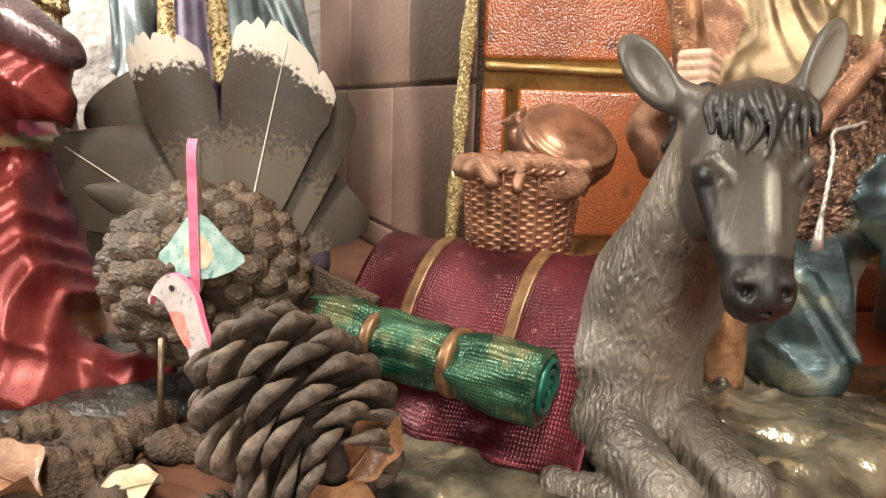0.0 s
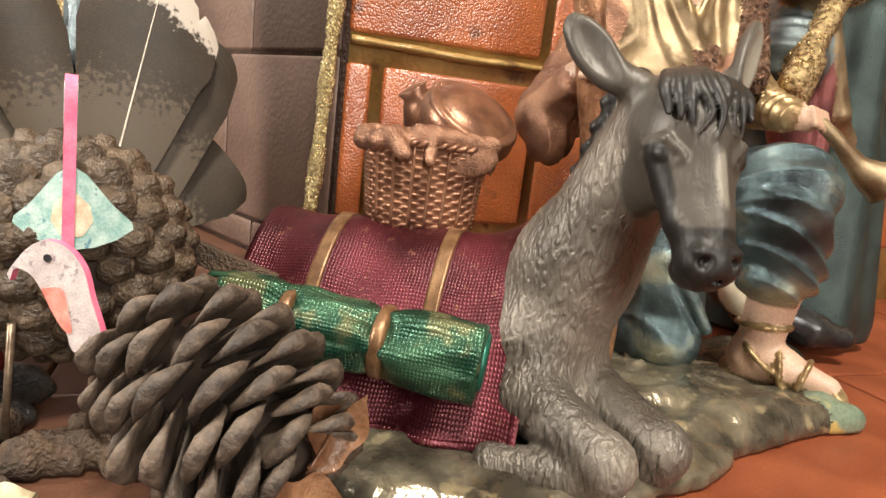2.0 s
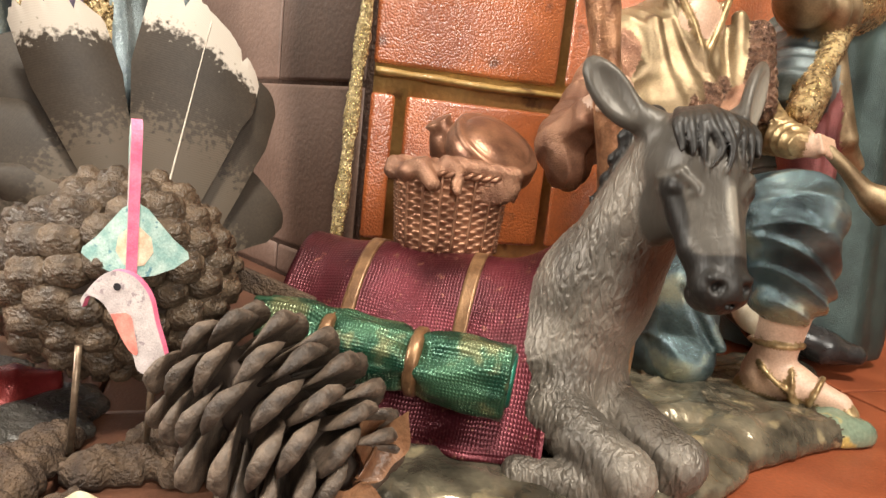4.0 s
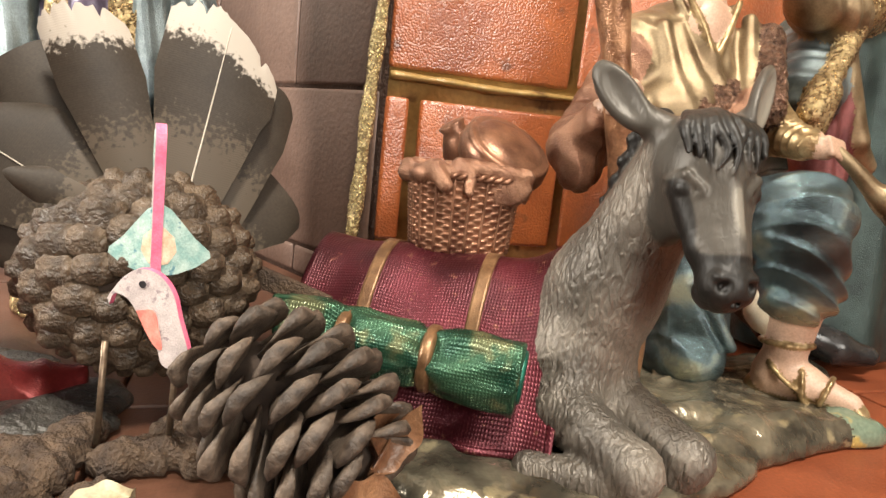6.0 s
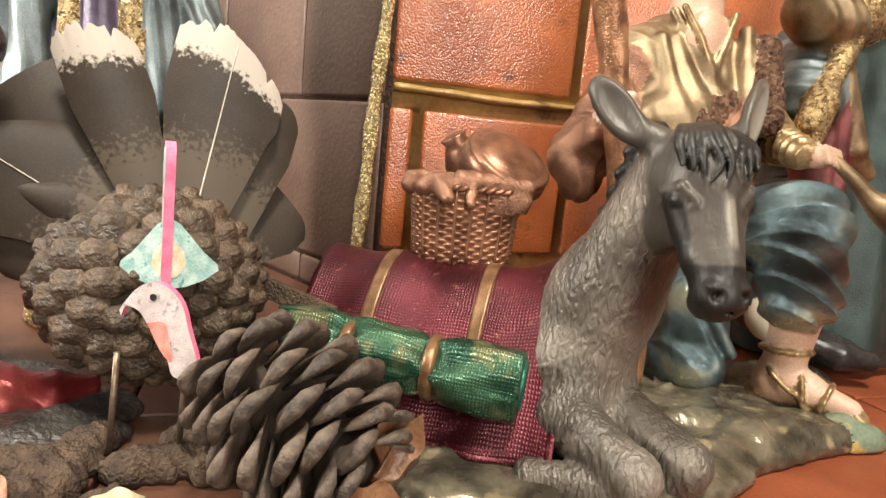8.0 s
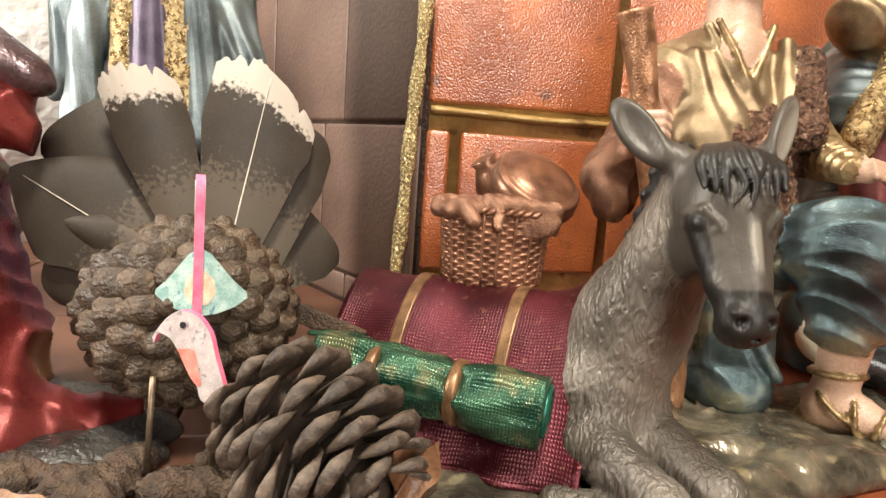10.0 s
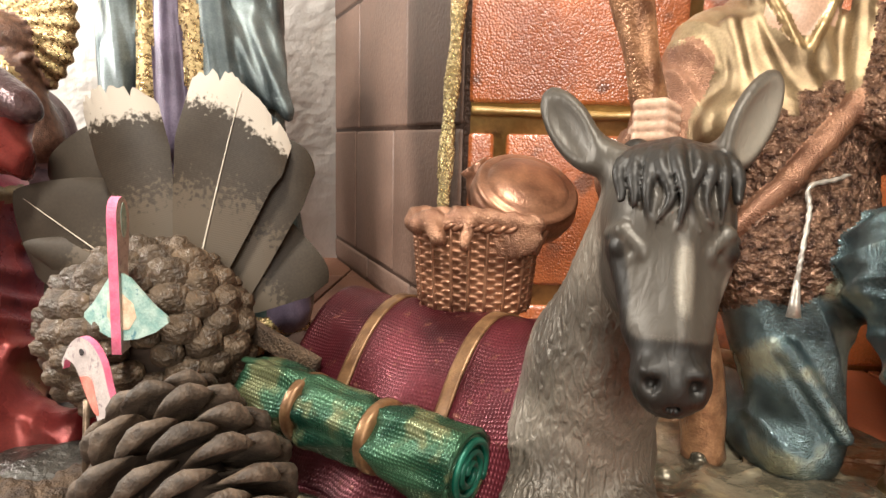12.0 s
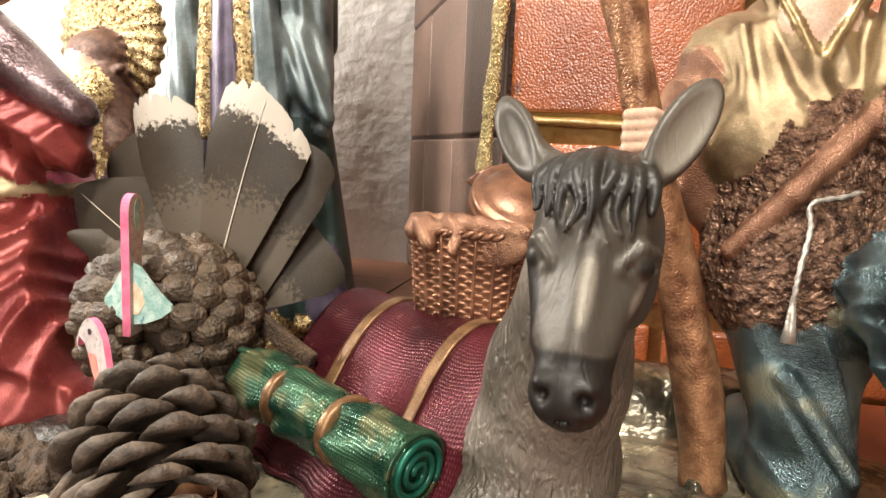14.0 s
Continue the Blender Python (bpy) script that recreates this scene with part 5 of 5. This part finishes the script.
head = plate("head", [tuple(p) for p in head_line], 0.0024, head_m, CARD_FACE, CARD_PINK, turkey, "grey white card turkey head with pink cut edge")
wattle = spline([(-0.0030, -0.0068, 0), (0.0030, -0.0060, 0), (0.0050, -0.0120, 0), (0.0062, -0.0185, 0), (0.0038, -0.0180, 0), (0.0005, -0.0135, 0), (-0.0030, -0.0068, 0)], 26)[:-1, :2]
plate("wattle", [tuple(p) for p in wattle], 0.0030, Matrix.Identity(4), CARD_RED, CARD_RED, head, "salmon red painted wattle")
eye = [(-0.0010 + 0.0012 * math.cos(a), 0.0022 + 0.0012 * math.sin(a)) for a in np.linspace(0, 2 * math.pi, 16)[:-1]]
plate("eye", eye, 0.0031, Matrix.Identity(4), EYE_BLACK, EYE_BLACK, head, "painted black eye")

# upright card tail piece crossed with a diamond card
strip_line = spline([(-0.0030, -0.0060, 0), (-0.0030, 0.0150, 0), (-0.0030, 0.0340, 0), (-0.0026, 0.0470, 0), (0.0015, 0.0515, 0), (0.0065, 0.0500, 0), (0.0090, 0.0440, 0), (0.0080, 0.0340, 0), (0.0065, 0.0240, 0), (0.0090, 0.0100, 0), (0.0100, -0.0040, 0), (0.0030, -0.0060, 0)], 60)[:, :2]
strip_m = upright((-0.0925, 0.2415, 0.0705), (0.90, 0.16, 0))
strip_m = Matrix.Translation(strip_m.to_translation()) @ Matrix.Rotation(radians(1), 4, "Y") @ strip_m.to_3x3().to_4x4()
strip = plate("card_strip", [tuple(p) for p in strip_line], 0.0034, strip_m, CARD_FACE, CARD_PINK, turkey, "tall card strip with bright pink edge")
patch = [(0.0036 + 0.0026 * math.cos(a), 0.0430 + 0.0065 * math.sin(a)) for a in np.linspace(0, 2 * math.pi, 20)[:-1]]
plate("painted_patch", patch, 0.0038, Matrix.Identity(4), CARD_TEAL, CARD_TEAL, strip, "teal painted patch")
for sx, nrm in ((-1, (-0.25, -0.95, 0.0)), (1, (0.12, -0.97, 0.0))):
    half = [(0.0, 0.0230), (sx * 0.0040, 0.0205), (sx * 0.0120, 0.0105), (sx * 0.0168, 0.0060), (sx * 0.0172, 0.0040), (sx * 0.0125, 0.0004), (sx * 0.0060, -0.0022), (0.0, -0.0030)]
    wing = plate("wing_card", half if sx < 0 else half, 0.0018, upright((-0.0915, 0.2420, 0.0720), nrm), CARD_TEAL, CARD_TEAL, turkey, "teal white diamond card wing")
    blush = [(0.0, 0.0160), (sx * 0.0050, 0.0110), (sx * 0.0058, 0.0060), (sx * 0.0030, 0.0015), (0.0, 0.0010)]
    plate("painted_patch", blush, 0.0022, Matrix.Identity(4), CARD_PEACH, CARD_PEACH, wing, "peach painted patch")
for p0, p1 in (((-0.1085, 0.2440, 0.044), (-0.1105, 0.2420, 0.006)), ((-0.0840, 0.2390, 0.044), (-0.0860, 0.2370, 0.006))):
    mesh_object("leg", *tube([local(p0), (local(p0) + local(p1)) / 2, local(p1)], 0.0012, 10), WIRE, turkey, "thin brass wire leg")
stick = box(-0.021, 0.021, -0.002, 0.002, -0.0045, 0.0045, 0.0008)
stick_ob = part("wooden_stick", stick, BARK, turkey, "flat dark wooden splint")
stick_ob.matrix_basis = Matrix.Translation(local((-0.045, 0.282, 0.056))) @ Matrix.Rotation(radians(-25), 4, "Z") @ Matrix.Rotation(radians(16), 4, "Y")

# bark base and dried leaves
s = Clay()
lump = random.Random(12)
# lumps spread beyond the bark itself to darken floor that lies in shade
for i in range(44):
    x, y = lump.uniform(-0.200, -0.066), lump.uniform(0.190, 0.262)
    s.ball((x, y, 0.004), (lump.uniform(0.007, 0.016), lump.uniform(0.006, 0.011), lump.uniform(0.004, 0.0085)), 0, 0.003, (0, 0, lump.uniform(0, 90)))
s.ball((-0.135, 0.204, 0.006), (0.020, 0.010, 0.011), 0, 0.004)
gnarl = lambda x, y, z: 0.0012 * np.sin(420 * x + 3 * np.sin(330 * y)) * np.sin(390 * y + 2 * np.sin(360 * z)) + 0.0006 * np.sin(900 * x + 700 * y)
tagged(s.skin("bark_base", [BARK], 0.0014, gnarl, 0.0005), "rough brown bark base under the turkey", "bark")


def dry_leaf(name, p, size, turn, mat, label, curl_amt=0.5):
    nu, nv = 16, 9
    verts, faces = [], []
    for side in (0, 1):
        for i in range(nu):
            t = i / (nu - 1)
            w = size * 0.46 * math.sin(math.pi * min(0.97, 0.08 + 0.90 * t)) * (1 + 0.16 * math.sin(11 * t))
            for j in range(nv):
                v = 2 * j / (nv - 1) - 1
                verts.append((size * (t - 0.5), w * v, size * (curl_amt * 0.55 * v * v * (0.4 + t) + 0.25 * curl_amt * math.sin(3 * t + 2 * v)) - 0.0005 * side))
    for i in range(nu - 1):
        for j in range(nv - 1):
            q = (i * nv + j, i * nv + j + 1, (i + 1) * nv + j + 1, (i + 1) * nv + j)
            faces += [q, tuple(nu * nv + k for k in q)[::-1]]
    ob = mesh_object(name, verts, faces, mat)
    ob.matrix_basis = Matrix.Translation(p) @ Euler([radians(a) for a in turn]).to_matrix().to_4x4()
    tagged(ob, label, "leaf")
    path = [(size * (t - 0.5), 0, size * 0.25 * curl_amt * math.sin(3 * t) + 0.0006) for t in np.linspace(0, 1, 14)]
    mesh_object("midrib", *tube(path, np.linspace(0.0008, 0.0003, 14), 6), mat, ob)
    return ob


dry_leaf("dry_leaf", (-0.029, 0.167, 0.0135), 0.034, (58, 14, 25), LEAF, "curled glossy brown dried leaf beside the pine cone", 0.6)
dry_leaf("dry_leaf", (-0.0205, 0.178, 0.034), 0.018, (40, -25, 60), LEAF, "small curled brown dried husk on the pine cone", 0.9)
dry_leaf("pale_leaf", (-0.100, 0.196, 0.0080), 0.019, (18, -6, 20), PALE_LEAF, "pale cream dried leaf on the bark", 0.3)
dry_leaf("dry_leaf", (-0.140, 0.192, 0.012), 0.030, (20, 8, -15), LEAF, "flat orange brown dried leaf on the bark", 0.4)
